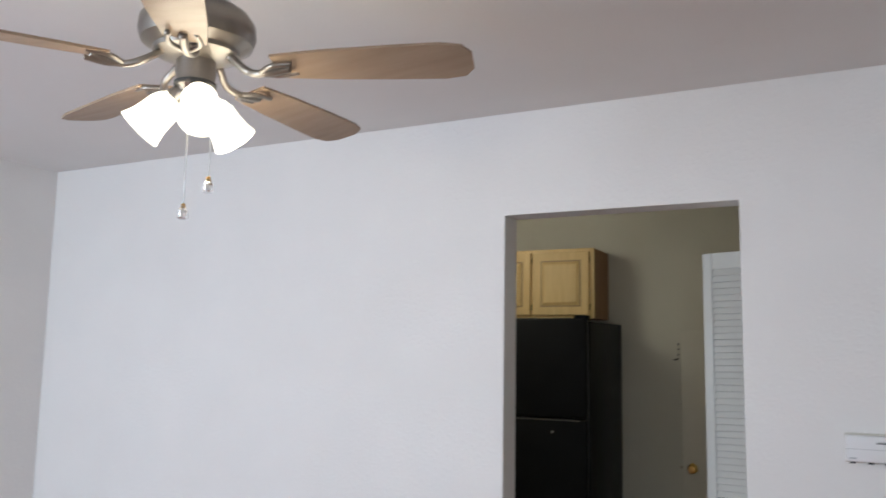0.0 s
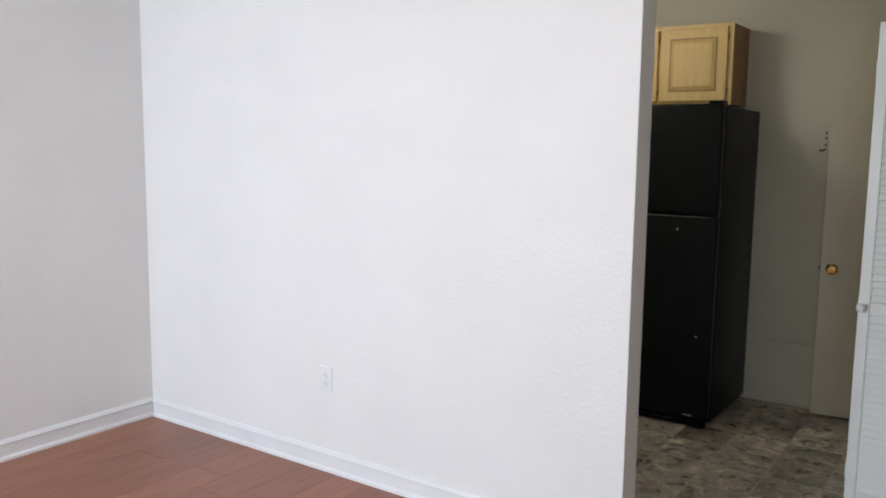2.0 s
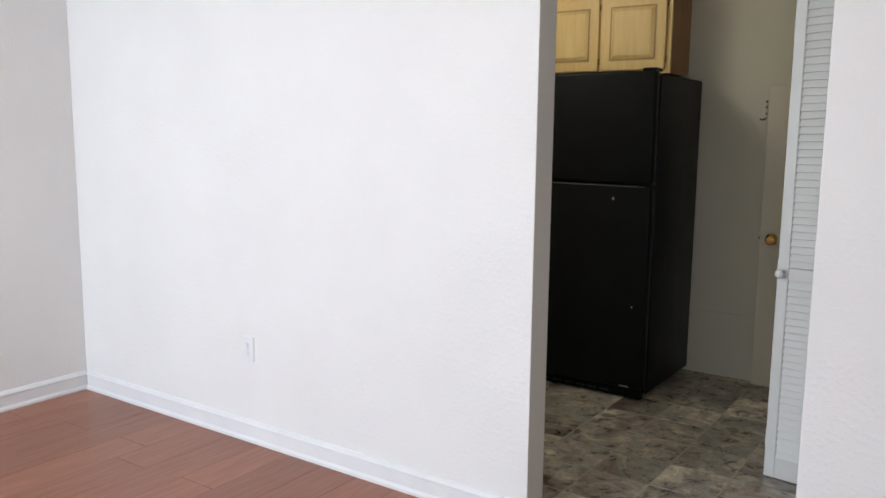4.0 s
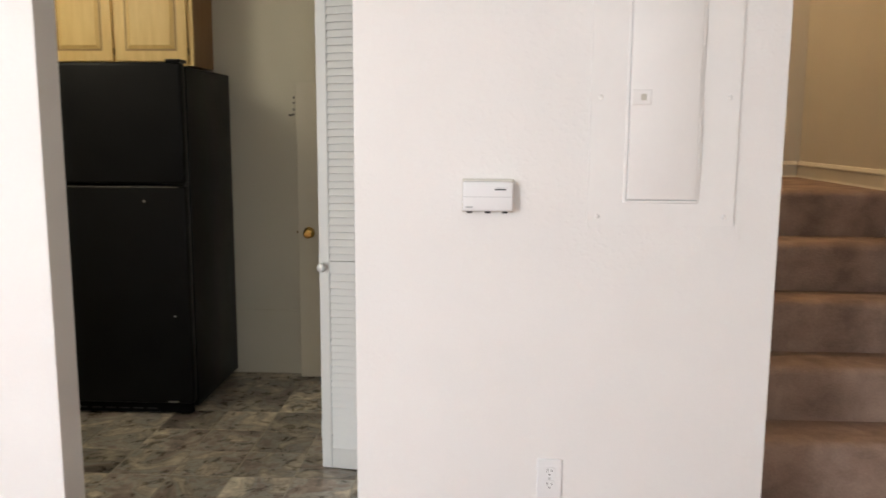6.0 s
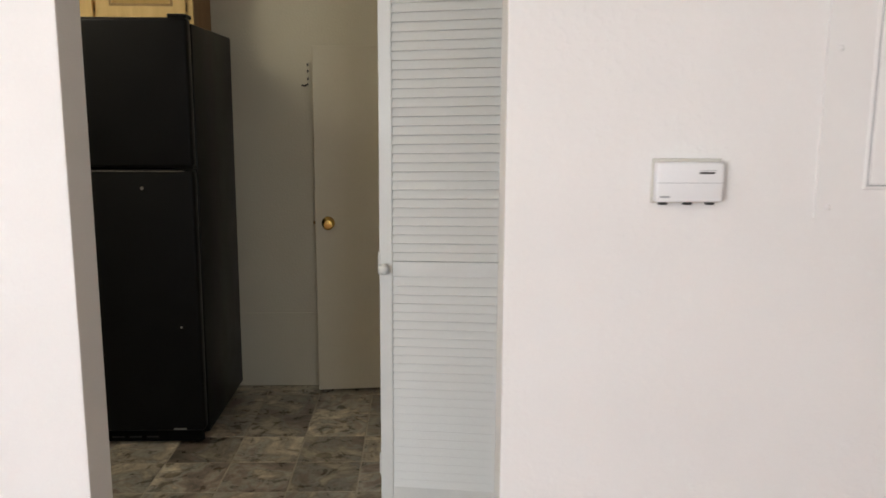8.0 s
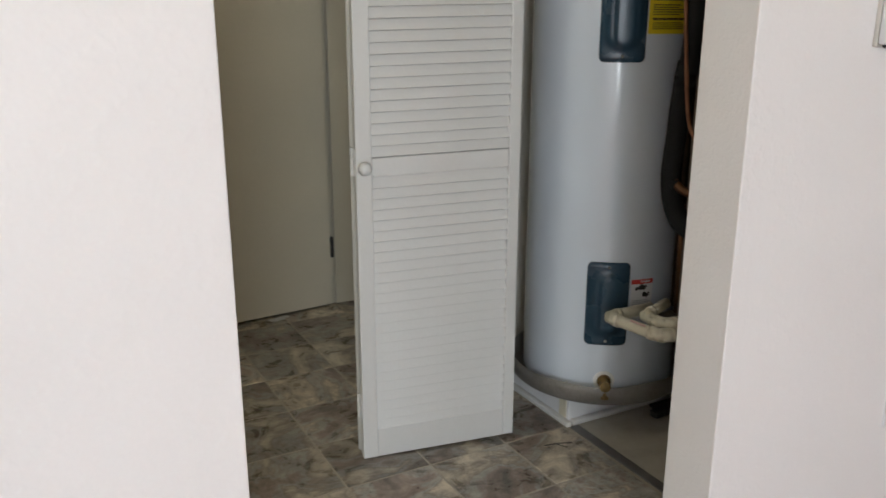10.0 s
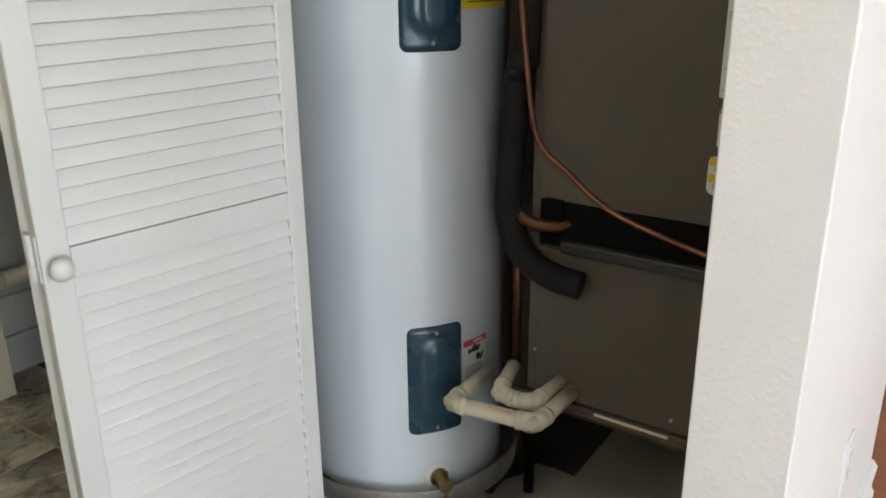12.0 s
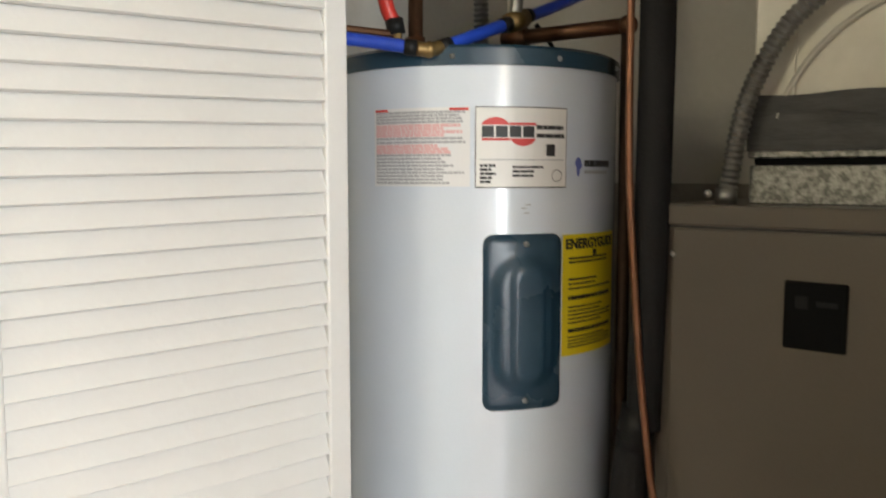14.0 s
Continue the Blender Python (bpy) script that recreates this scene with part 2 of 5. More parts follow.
PEXB = mat("blue_pex", (0.02, 0.07, 0.50), (0.015, 0.055, 0.40), 0.3, scale=9)
PEXR = mat("red_pex", (0.55, 0.04, 0.03), (0.45, 0.03, 0.02), 0.3, scale=9)
CONDUIT = mat("conduit_steel", (0.34, 0.335, 0.315), (0.24, 0.235, 0.22), 0.34, 0.9, scale=30)
RUBBER = mat("black_rubber", (0.010, 0.010, 0.010), None, 0.5, spec=0.2)
RUST = mat("rusty_metal", (0.20, 0.10, 0.05), (0.09, 0.055, 0.035), 0.75, scale=60, fine=200, bump=0.2)
BRGREY = mat("brown_grey_board", (0.36, 0.335, 0.285), (0.21, 0.19, 0.16), 0.65, scale=7, fine=60, bump=0.15, warp=0.6)
STRIP = mat("threshold_metal", (0.28, 0.275, 0.265), (0.20, 0.195, 0.19), 0.45, 0.6, scale=14)
SHADE = glow("lit_glass", (1.0, 0.86, 0.62), 5.0)
CRYST = mat("crystal", (0.85, 0.85, 0.85), None, 0.08, 0.0)
CRYST.node_tree.nodes["Principled BSDF"].inputs["Transmission Weight"].default_value = 0.9


# ---- mesh helpers ----
def part(name, bm, material, parent=None, label="", smooth=None):
    """One bmesh as one mesh object, under its thing."""
    me = bpy.data.meshes.new(name)
    if smooth is not None:
        for e in bm.edges:
            e.smooth = len(e.link_faces) < 2 or e.calc_face_angle(3) < radians(smooth)
        for fc in bm.faces:
            fc.smooth = True
    bm.to_mesh(me)
    bm.free()
    me.materials.append(material)
    ob = new(name, me)
    ob.parent = parent
    return tagged(ob, label) if label else ob


def thing(name, label, category, group="", at=None):
    ob = new(name)
    ob.empty_display_size = 0.1
    if at is not None:
        ob.matrix_world = at
    return tagged(ob, label, category, group)


def box(x0, x1, y0, y1, z0, z1, bevel=0.0, seg=2, bm=None, m=None):
    bm2 = bmesh.new()
    bmesh.ops.create_cube(bm2, size=1)
    for v in bm2.verts:
        v.co = Vector((x0 + (v.co.x + 0.5) * (x1 - x0), y0 + (v.co.y + 0.5) * (y1 - y0), z0 + (v.co.z + 0.5) * (z1 - z0)))
    if bevel:
        bmesh.ops.bevel(bm2, geom=bm2.edges[:], offset=bevel, segments=seg, affect="EDGES", profile=0.5)
    if m is not None:
        bmesh.ops.transform(bm2, matrix=m, verts=bm2.verts)
    if bm is None:
        return bm2
    me = bpy.data.meshes.new("tmp")
    bm2.to_mesh(me)
    bm2.free()
    bm.from_mesh(me)
    bpy.data.meshes.remove(me)
    return bm


def lathe(profile, seg=32, m=None, bm=None, a0=0.0, a1=2 * math.pi):
    """Turn (radius, z) pairs round the z axis."""
    bm = bm or bmesh.new()
    full = a1 - a0 > 6.28
    rings = []
    for i in range(seg if full else seg + 1):
        a = a0 + (a1 - a0) * i / seg
        rings.append([bm.verts.new(((m or Matrix()) @ Vector((r * math.cos(a), r * math.sin(a), z)))) for r, z in profile])
    for i in range(seg):
        p, q = rings[i], rings[(i + 1) % len(rings)]
        for j in range(len(profile) - 1):
            bm.faces.new((p[j], q[j], q[j + 1], p[j + 1]))
    bmesh.ops.remove_doubles(bm, verts=bm.verts, dist=1e-6)
    return bm


def smooth_path(pts, n=8):
    pts = [Vector(p) for p in pts]
    out = []
    for i in range(len(pts) - 1):
        a, b, c, d = pts[max(i - 1, 0)], pts[i], pts[i + 1], pts[min(i + 2, len(pts) - 1)]
        for k in range(n):
            t = k / n
            out.append(0.5 * (2 * b + (c - a) * t + (2 * a - 5 * b + 4 * c - d) * t * t + (3 * b - a - 3 * c + d) * t ** 3))
    return out + [pts[-1]]


def tube(pts, r, seg=12, curve=True, bm=None, ribs=0.0):
    """A round pipe along a path, with capped ends."""
    pts = smooth_path(pts) if curve else [Vector(p) for p in pts]
    bm = bm or bmesh.new()
    side, rings = None, []
    for i, p in enumerate(pts):
        d = (pts[min(i + 1, len(pts) - 1)] - pts[max(i - 1, 0)]).normalized()
        side = (Vector((0.3, 0.1, 1)) if abs(d.z) < 0.9 else Vector((1, 0.2, 0))) if side is None else side
        side = (side - d * side.dot(d)).normalized()
        up = d.cross(side)
        rr = r * (1 + (ribs if i % 2 else -ribs))
        rings.append([bm.verts.new(p + rr * (math.cos(2 * math.pi * k / seg) * side + math.sin(2 * math.pi * k / seg) * up)) for k in range(seg)])
    for a, b in zip(rings, rings[1:]):
        for k in range(seg):
            bm.faces.new((a[k], a[(k + 1) % seg], b[(k + 1) % seg], b[k]))
    bm.faces.new(rings[0][::-1]), bm.faces.new(rings[-1])
    return bm


def sphere(r, m, u=16, v=10, bm=None):
    bm = bm or bmesh.new()
    bmesh.ops.create_uvsphere(bm, u_segments=u, v_segments=v, radius=r, matrix=m)
    return bm


def plate(w, h, d, corner, seg=5, m=None):
    """A plate with rounded corners in x and z, front at y = -d, with an eased front edge."""
    bm = bmesh.new()
    loop = []
    for cx, cz, a0 in ((w / 2 - corner, h / 2 - corner, 0), (-w / 2 + corner, h / 2 - corner, 90), (-w / 2 + corner, -h / 2 + corner, 180), (w / 2 - corner, -h / 2 + corner, 270)):
        for k in range(seg + 1):
            a = radians(a0 + 90 * k / seg)
            loop.append((cx + corner * math.cos(a), cz + corner * math.sin(a)))
    e = min(d * 0.4, 0.003)
    rows = []
    for inset, y in ((0, 0), (0, -d + e), (e, -d)):
        rows.append([bm.verts.new((x * (1 - 2 * inset / w), y, z * (1 - 2 * inset / h))) for x, z in loop])
    for a, b in zip(rows, rows[1:]):
        for k in range(len(loop)):
            bm.faces.new((a[k], a[(k + 1) % len(loop)], b[(k + 1) % len(loop)], b[k]))
    bm.faces.new(rows[-1]), bm.faces.new(rows[0][::-1])
    bmesh.ops.recalc_face_normals(bm, faces=bm.faces)
    if m is not None:
        bmesh.ops.transform(bm, matrix=m, verts=bm.verts)
    return bm


def lettering(name, text, size, m, material, parent, wide=1.0):
    cu = bpy.data.curves.new(name, "FONT")
    cu.body, cu.size, cu.align_x, cu.align_y, cu.extrude = text, size, "CENTER", "CENTER", 0.0002
    cu.offset = size * 0.045
    tmp = new(name, cu)
    me = bpy.data.meshes.new_from_object(tmp.evaluated_get(bpy.context.evaluated_depsgraph_get()))
    bpy.data.objects.remove(tmp)
    me.transform(m @ Matrix.Diagonal((wide, 1, 1, 1)))
    me.materials.clear()
    me.materials.append(material)
    ob = new(name, me)
    ob.parent = parent
    return ob


def structure(name, bm, material, label):
    return tagged(part(name, bm, material), label, kind="structure")


# ---- the building ----
R, T = 0.872, 0.12                      # right jamb of the opening, wall thickness
LX, RX, BY, H = -2.69, 2.93, -4.6, 2.44  # left wall, right wall, rear wall, ceiling
KY, KX, SX = 2.285, -2.3, 2.02           # kitchen back wall, kitchen left wall, end of the wall by the stairs
OT = 2.03                                # top of the opening
CX, CY = 1.22, 1.30                      # closet front, closet side wall


def wall(name, pieces, material, label):
    bm = bmesh.new()
    for p in pieces:
        box(*p, bm=bm)
    return structure(name, bm, material, label)


# the wall with the opening: rounded drywall corners
bm = bmesh.new()
outline = [(LX - 0.1, 0), (0, 0), (0, OT), (R, OT), (R, 0), (SX, 0), (SX, H), (LX - 0.1, H)]
front = [bm.verts.new((x, 0, z)) for x, z in outline]
back = [bm.verts.new((x, T, z)) for x, z in outline]
bm.faces.new(front), bm.faces.new(back[::-1])
for i in range(8):
    bm.faces.new((front[i], back[i], back[(i + 1) % 8], front[(i + 1) % 8]))
bmesh.ops.recalc_face_normals(bm, faces=bm.faces)
bm.edges.ensure_lookup_table()
soft = [e for e in bm.edges if all(0 <= v.co.x <= SX and v.co.z < H for v in e.verts) and any(v.co.z > 0.5 for v in e.verts)
        and not (e.verts[0].co.y != e.verts[1].co.y and e.verts[0].co.z == 0)]
soft = [e for e in soft if e.verts[0].co.y == e.verts[1].co.y]
bmesh.ops.bevel(bm, geom=soft, offset=0.0025, segments=2, affect="EDGES", profile=0.5)
north = structure("wall_north", bm, PAINT, "textured white painted drywall with a wide cased-free opening")
north.data.materials.append(JAMBP)
for f in north.data.polygons:
    if abs(f.normal.x) > 0.9 and -0.01 < f.center.x < R + 0.01:
        f.material_index = 1
wall("wall_west", [(LX - 0.1, LX, BY, -0.001, 0, H)], PAINT, "white painted side wall of the living room")
wall("wall_east", [(RX, RX + 0.1, BY, -0.001, 0, H), (RX, RX + 0.1, 0, 2.4, 0, 4.2)], STAIRP, "cream painted wall running up beside the stairs")
wall("wall_south", [(LX, -2.35, BY - 0.12, BY, 0, H), (-2.35, -1.05, BY - 0.12, BY, 0, 0.55), (-2.35, -1.05, BY - 0.12, BY, 2.15, H),
                    (-1.05, 1.3, BY - 0.12, BY, 0, H), (1.3, 2.2, BY - 0.12, BY, 0, 0.72), (1.3, 2.2, BY - 0.12, BY, 2.08, H), (2.2, RX, BY - 0.12, BY, 0, H)], PAINT,
     "white painted rear wall of the living room with two unseen window openings")
structure("ceiling", box(LX - 0.1, RX + 0.1, BY - 0.12, -0.001, H, H + 0.1), CEIL, "flat white painted living room ceiling")
wall("wall_kitchen_west", [(KX - 0.1, KX, T, KY, 0, H)], KPAINT, "beige painted kitchen side wall")
DX0, DX1, DH, UY = 1.075, 1.70, 1.66, 2.44
wall("wall_kitchen_north", [(KX, DX0, KY, KY + 0.1, 0, H), (DX0, DX1, KY, KY + 0.1, DH, H), (DX1, SX, KY, KY + 0.1, 0, H)], KPAINT,
     "beige painted kitchen back wall with a raised lower band")
structure("trim", box(KX, DX0 - 0.066, KY - 0.009, KY - 0.0005, 0, 0.374, 0.004), KPAINT, "beige painted raised board along the foot of the kitchen wall")
structure("ceiling_kitchen", box(KX, SX, T, UY + 0.1, H, H + 0.1), CEIL, "white painted kitchen ceiling")
wall("wall_closet_side", [(CX, 1.95, CY, CY + 0.1, 0, H)], CLOSETP, "unpainted grey closet side wall")
wall("wall_closet_back", [(1.95, SX - 0.002, T, UY, 0, H)], CLOSETP, "grey drywall at the back of the closet")
wall("wall_closet_header", [(CX, CX + 0.09, T, CY, 2.03, H)], KPAINT, "header above the closet opening")
wall("wall_closet_stub", [(CX, CX + 0.09, CY + 0.1, KY, 0, H)], KPAINT, "short beige wall beside the closet")
wall("wall_understair", [(DX0 - 0.5, 1.95, UY, UY + 0.1, 0, H)], CLOSETP, "bare wall of the recess under the stairs")
wall("wall_stair_west", [(SX - 0.002, SX + 0.004, T, 1.29, 0, 4.2)], STAIRP, "cream stairwell wall")
wall("wall_stair_north", [(SX, RX, 2.3, 2.4, 0, 4.2)], STAIRP, "cream wall behind the stair landing")
# out of view; added to keep sun and sky from reaching the stairs
wall("wall_stair_upper", [(1.1, 1.2, 0.1, 2.4, 2.45, 4.2), (1.2, SX, 2.3, 2.4, 2.55, 4.2), (1.2, SX, 1.29, 2.3, 2.45, 2.55), (LX, SX, 0.0, 0.1, H + 0.1, 4.2), (SX, RX, -0.1, 0.0, H, 4.2)], STAIRP, "unseen cream wall closing the upper stairwell to sun and sky")
structure("ceiling_stair", box(1.2, RX + 0.1, -0.1, 2.4, 4.2, 4.3), CEIL, "white stairwell ceiling")
structure("floor", box(LX, RX, BY, T * 0.5, -0.06, -0.004), JOINT, "subfloor under the laminate planks")
structure("floor_kitchen", box(KX, CX, T * 0.5, UY, -0.06, -0.0012), GROUT, "dark stone-look vinyl kitchen floor")
structure("floor_understair", box(CX, 1.95, CY + 0.1, UY, -0.06, -0.003), DARKF, "dark floor under the stairs")
structure("floor_closet", box(CX, 1.95, T, CY, -0.06, -0.001), BEIGEV, "worn beige vinyl closet floor")
structure("ground", box(-60, 60, -80, 60, -0.5, -0.3), mat("grass", (0.06, 0.09, 0.03), (0.04, 0.06, 0.02), 0.9), "plain ground outside the windows")


def baseboard(name, x0, y0, x1, y1, nx, ny, z=0.0, material=None, label="white painted moulded baseboard along the wall foot"):
    """A board with a small cap and a shoe strip, along a wall with the given outward normal."""
    bm = bmesh.new()
    prof = [(0, 0), (0.019, 0), (0.019, 0.012), (0.014, 0.02), (0.012, 0.024), (0.012, 0.074), (0.0165, 0.078), (0.0165, 0.084), (0.012, 0.09), (0.007, 0.098), (0, 0.1)]
    ends = []
    for x, y in ((x0, y0), (x1, y1)):
        ends.append([bm.verts.new((x + d * nx, y + d * ny, z + h)) for d, h in prof])
    n = len(prof)
    for i in range(n):
        bm.faces.new((ends[0][i], ends[0][(i + 1) % n], ends[1][(i + 1) % n], ends[1][i]))
    bm.faces.new(ends[0]), bm.faces.new(ends[1][::-1])
    bmesh.ops.recalc_face_normals(bm, faces=bm.faces)
    return structure(name, bm, material or TRIM, label)


baseboard("baseboard", LX + 0.019, 0, -0.002, 0, 0, -1)
baseboard("baseboard", LX, BY, LX, 0, 1, 0)
baseboard("baseboard", R + 0.002, 0, SX - 0.002, 0, 0, -1)
baseboard("baseboard", RX, BY, RX, -0.05, -1, 0)
CREAMT = mat("cream_trim", (0.70, 0.655, 0.54), (0.65, 0.605, 0.495), 0.4, scale=6)
baseboard("baseboard", SX, 2.3, RX - 0.02, 2.3, 0, -1, 1.137, CREAMT, "cream painted baseboard round the stair landing")
baseboard("baseboard", RX, 1.31, RX, 2.3, -1, 0, 1.137, CREAMT, "cream painted baseboard round the stair landing")


# ---- the stairs ----
stairs = thing("staircase", "straight flight of stairs covered in worn brown carpet", "staircase")
RISE, RUN, Y1 = 0.192, 0.2175, 0.19
for k in range(6):
    y, z = Y1 + k * RUN, (k + 1) * RISE
    deep = RUN + 0.012 if k < 5 else 2.3 - y
    bm = box(SX + 0.006, RX - 0.004, y - 0.012, y + deep, z - RISE - (0.0 if k else 0.0), z, 0.0)
    bm.edges.ensure_lookup_table()
    nose = [e for e in bm.edges if all(abs(v.co.z - z) < 1e-5 and v.co.y < y for v in e.verts)]
    bmesh.ops.bevel(bm, geom=nose, offset=0.03, segments=5, affect="EDGES", profile=0.5)
    part("step", bm, CARPET, stairs, smooth=50)
# sloped skirt board with a moulded cap on the right wall
bm = bmesh.new()
sl = RISE / RUN
def skirt(y, off):
    return RISE + (y - Y1) * sl + off
def meets(off):
    """Where a line of the skirt reaches the top of the landing's baseboard."""
    return min(Y1 + (1.237 - RISE - off) / sl, 1.308)
for d, lo, hi in ((0.014, -0.18, 0.104), (0.020, 0.104, 0.114), (0.026, 0.114, 0.132), (0.018, 0.132, 0.142)):
    v = []
    outline = [(0.02, skirt(0.02, lo)), (meets(lo), min(skirt(meets(lo), lo), 1.237))]
    if lo < 0:
        outline.append((1.308, 1.237))
    outline += [(meets(hi), 1.237), (0.02, skirt(0.02, hi))]
    for x in (RX, RX - d):
        v.append([bm.verts.new((x, y, max(z, 0.0))) for y, z in outline])
    n = len(outline)
    for i in range(n):
        bm.faces.new((v[0][i], v[0][(i + 1) % n], v[1][(i + 1) % n], v[1][i]))
    bm.faces.new(v[0]), bm.faces.new(v[1][::-1])
bmesh.ops.recalc_face_normals(bm, faces=bm.faces)
structure("trim", bm, CREAMT, "cream painted sloping skirt board beside the stairs")
rail = thing("handrail", "varnished oak handrail fixed to the stair wall", "handrail")
bm = bmesh.new()
ry0, ry1 = 0.1, 1.75
def rail_z(y):
    return 1.712 + (y - 0.87) * 0.913
prof = [(-0.024, -0.03), (0.024, -0.03), (0.030, -0.012), (0.026, 0.012), (0.014, 0.028), (-0.014, 0.028), (-0.026, 0.012), (-0.030, -0.012)]
ends = [[bm.verts.new((RX - 0.075 + a, y, rail_z(y) + b * 1.5)) for a, b in prof] for y in (ry0, ry1)]
for i in range(8):
    bm.faces.new((ends[0][i], ends[0][(i + 1) % 8], ends[1][(i + 1) % 8], ends[1][i]))
bm.faces.new(ends[0]), bm.faces.new(ends[1][::-1])
bmesh.ops.recalc_face_normals(bm, faces=bm.faces)
part("rail", bm, OAK, rail, smooth=40)
for y in (0.35, 1.55):
    part("bracket", tube([(RX - 0.001, y, rail_z(y) - 0.09), (RX - 0.05, y, rail_z(y) - 0.085), (RX - 0.075, y, rail_z(y) - 0.036)], 0.007), BRASS, rail, "brass bracket")

# ---- the ceiling fan ----
FX, FY = -0.055, -1.606
fan = thing("ceiling_fan", "brushed nickel ceiling fan with brown blades and lit glass shades", "ceiling fan", at=pose(FX, FY, 0))
part("canopy", lathe([(0.0, 2.44), (0.075, 2.44), (0.075, 2.425), (0.05, 2.385), (0.022, 2.365), (0.014, 2.26), (0, 2.26)], 28), NICKEL, fan, smooth=40)
part("motor_housing", lathe([(0.0, 2.289), (0.028, 2.31), (0.038, 2.269), (0.085, 2.262), (0.112, 2.244), (0.127, 2.222), (0.129, 2.196), (0.122, 2.174), (0.096, 2.159), (0.094, 2.149), (0.064, 2.139), (0.044, 2.134), (0, 2.134)], 40), NICKEL, fan, smooth=35)
part("switch_cup", lathe([(0, 2.135), (0.043, 2.134), (0.045, 2.109), (0.042, 2.086), (0.044, 2.081), (0.040, 2.078), (0.030, 2.064), (0, 2.06)], 28), NICKEL, fan, smooth=35)
part("collar", lathe([(0.042, 2.086), (0.0465, 2.084), (0.0465, 2.077), (0.042, 2.075)], 28), DARKM, fan, "dark collar ring")
for k in range(5):
    a = radians(20 + 72 * k)
    m = Matrix.Rotation(a, 4, "Z")
    iron = bmesh.new()
    tube([m @ Vector((0.075, 0, 2.146)), m @ Vector((0.115, 0.012, 2.114)), m @ Vector((0.155, 0.0, 2.102)), m @ Vector((0.22, 0, 2.112))], 0.009, 8, bm=iron)
    for s in (-1, 1):
        tube([m @ Vector((0.15, 0, 2.103)), m @ Vector((0.185, 0.03 * s, 2.107)), m @ Vector((0.23, 0.028 * s, 2.112))], 0.006, 8, bm=iron)
    ir = part("blade_iron", iron, NICKEL, fan, "scrolled nickel blade bracket", smooth=60)
    bl = bmesh.new()
    tilt = m @ Matrix.Translation((0, 0, 2.118)) @ Matrix.Rotation(radians(-11), 4, "X")
    top, bot = [], []
    ring = [(0.185, -0.045), (0.30, -0.058), (0.45, -0.066), (0.56, -0.070), (0.605, -0.060), (0.625, -0.030), (0.625, 0.030), (0.605, 0.060), (0.56, 0.070), (0.45, 0.066), (0.30, 0.058), (0.185, 0.045)]
    for x, y in ring:
        top.append(bl.verts.new(tilt @ Vector((x, y, 0.003)))), bot.append(bl.verts.new(tilt @ Vector((x, y, -0.003))))
    bl.faces.new(top), bl.faces.new(bot[::-1])
    for i in range(len(ring)):
        bl.faces.new((top[i], bot[i], bot[(i + 1) % len(ring)], top[(i + 1) % len(ring)]))
    bmesh.ops.recalc_face_normals(bl, faces=bl.faces)
    part("blade", bl, BLADE, fan)
for k, ang in enumerate((-36, 84, 204)):
    a = radians(ang)
    m = Matrix.Rotation(a, 4, "Z") @ Matrix.Translation((0.036, 0, 2.060)) @ Matrix.Rotation(radians(-47), 4, "Y")
    arm = part("lamp_holder", lathe([(0, 0.024), (0.016, 0.022), (0.020, 0.0), (0.0225, -0.018), (0.0, -0.018)], 18, m), NICKEL, fan, smooth=40)
    prof = [(0.021, -0.014), (0.030, -0.025), (0.038, -0.045), (0.040, -0.07), (0.044, -0.095), (0.050, -0.114), (0.052, -0.118), (0.049, -0.117), (0.041, -0.094), (0.037, -0.07), (0.035, -0.045), (0.027, -0.026), (0.019, -0.016)]
    part("shade", lathe(prof, 24, m), SHADE, fan, "lit frosted glass tulip shade", smooth=60).visible_shadow = False
    c = Matrix.Translation((FX, FY, 0)) @ m @ Vector((0, 0, -0.085))
    lamp("fan_bulb", "POINT", c, 2.2, (1.0, 0.80, 0.55), 0.03)
for dx, dy, z0, z1 in ((0.002, -0.017, 2.04, 1.798), (0.048, 0.007, 2.04, 1.858)):
    part("pull_chain", tube([(dx, dy, z0), (dx, dy, z1)], 0.0016, 6, False), STEEL, fan)
    part("pull_knob", lathe([(0, z1 + 0.006), (0.006, z1 + 0.005), (0.0065, z1), (0.011, z1 - 0.006), (0.0115, z1 - 0.021), (0.009, z1 - 0.024), (0, z1 - 0.024)], 10, Matrix.Translation((dx, dy, 0))), CRYST, fan, "clear crystal pull knob")
    part("ferrule", lathe([(0, z1 + 0.012), (0.004, z1 + 0.010), (0.006, z1 + 0.004), (0.0068, z1 - 0.001), (0, z1 - 0.001)], 10, Matrix.Translation((dx, dy, 0))), BRASS, fan)


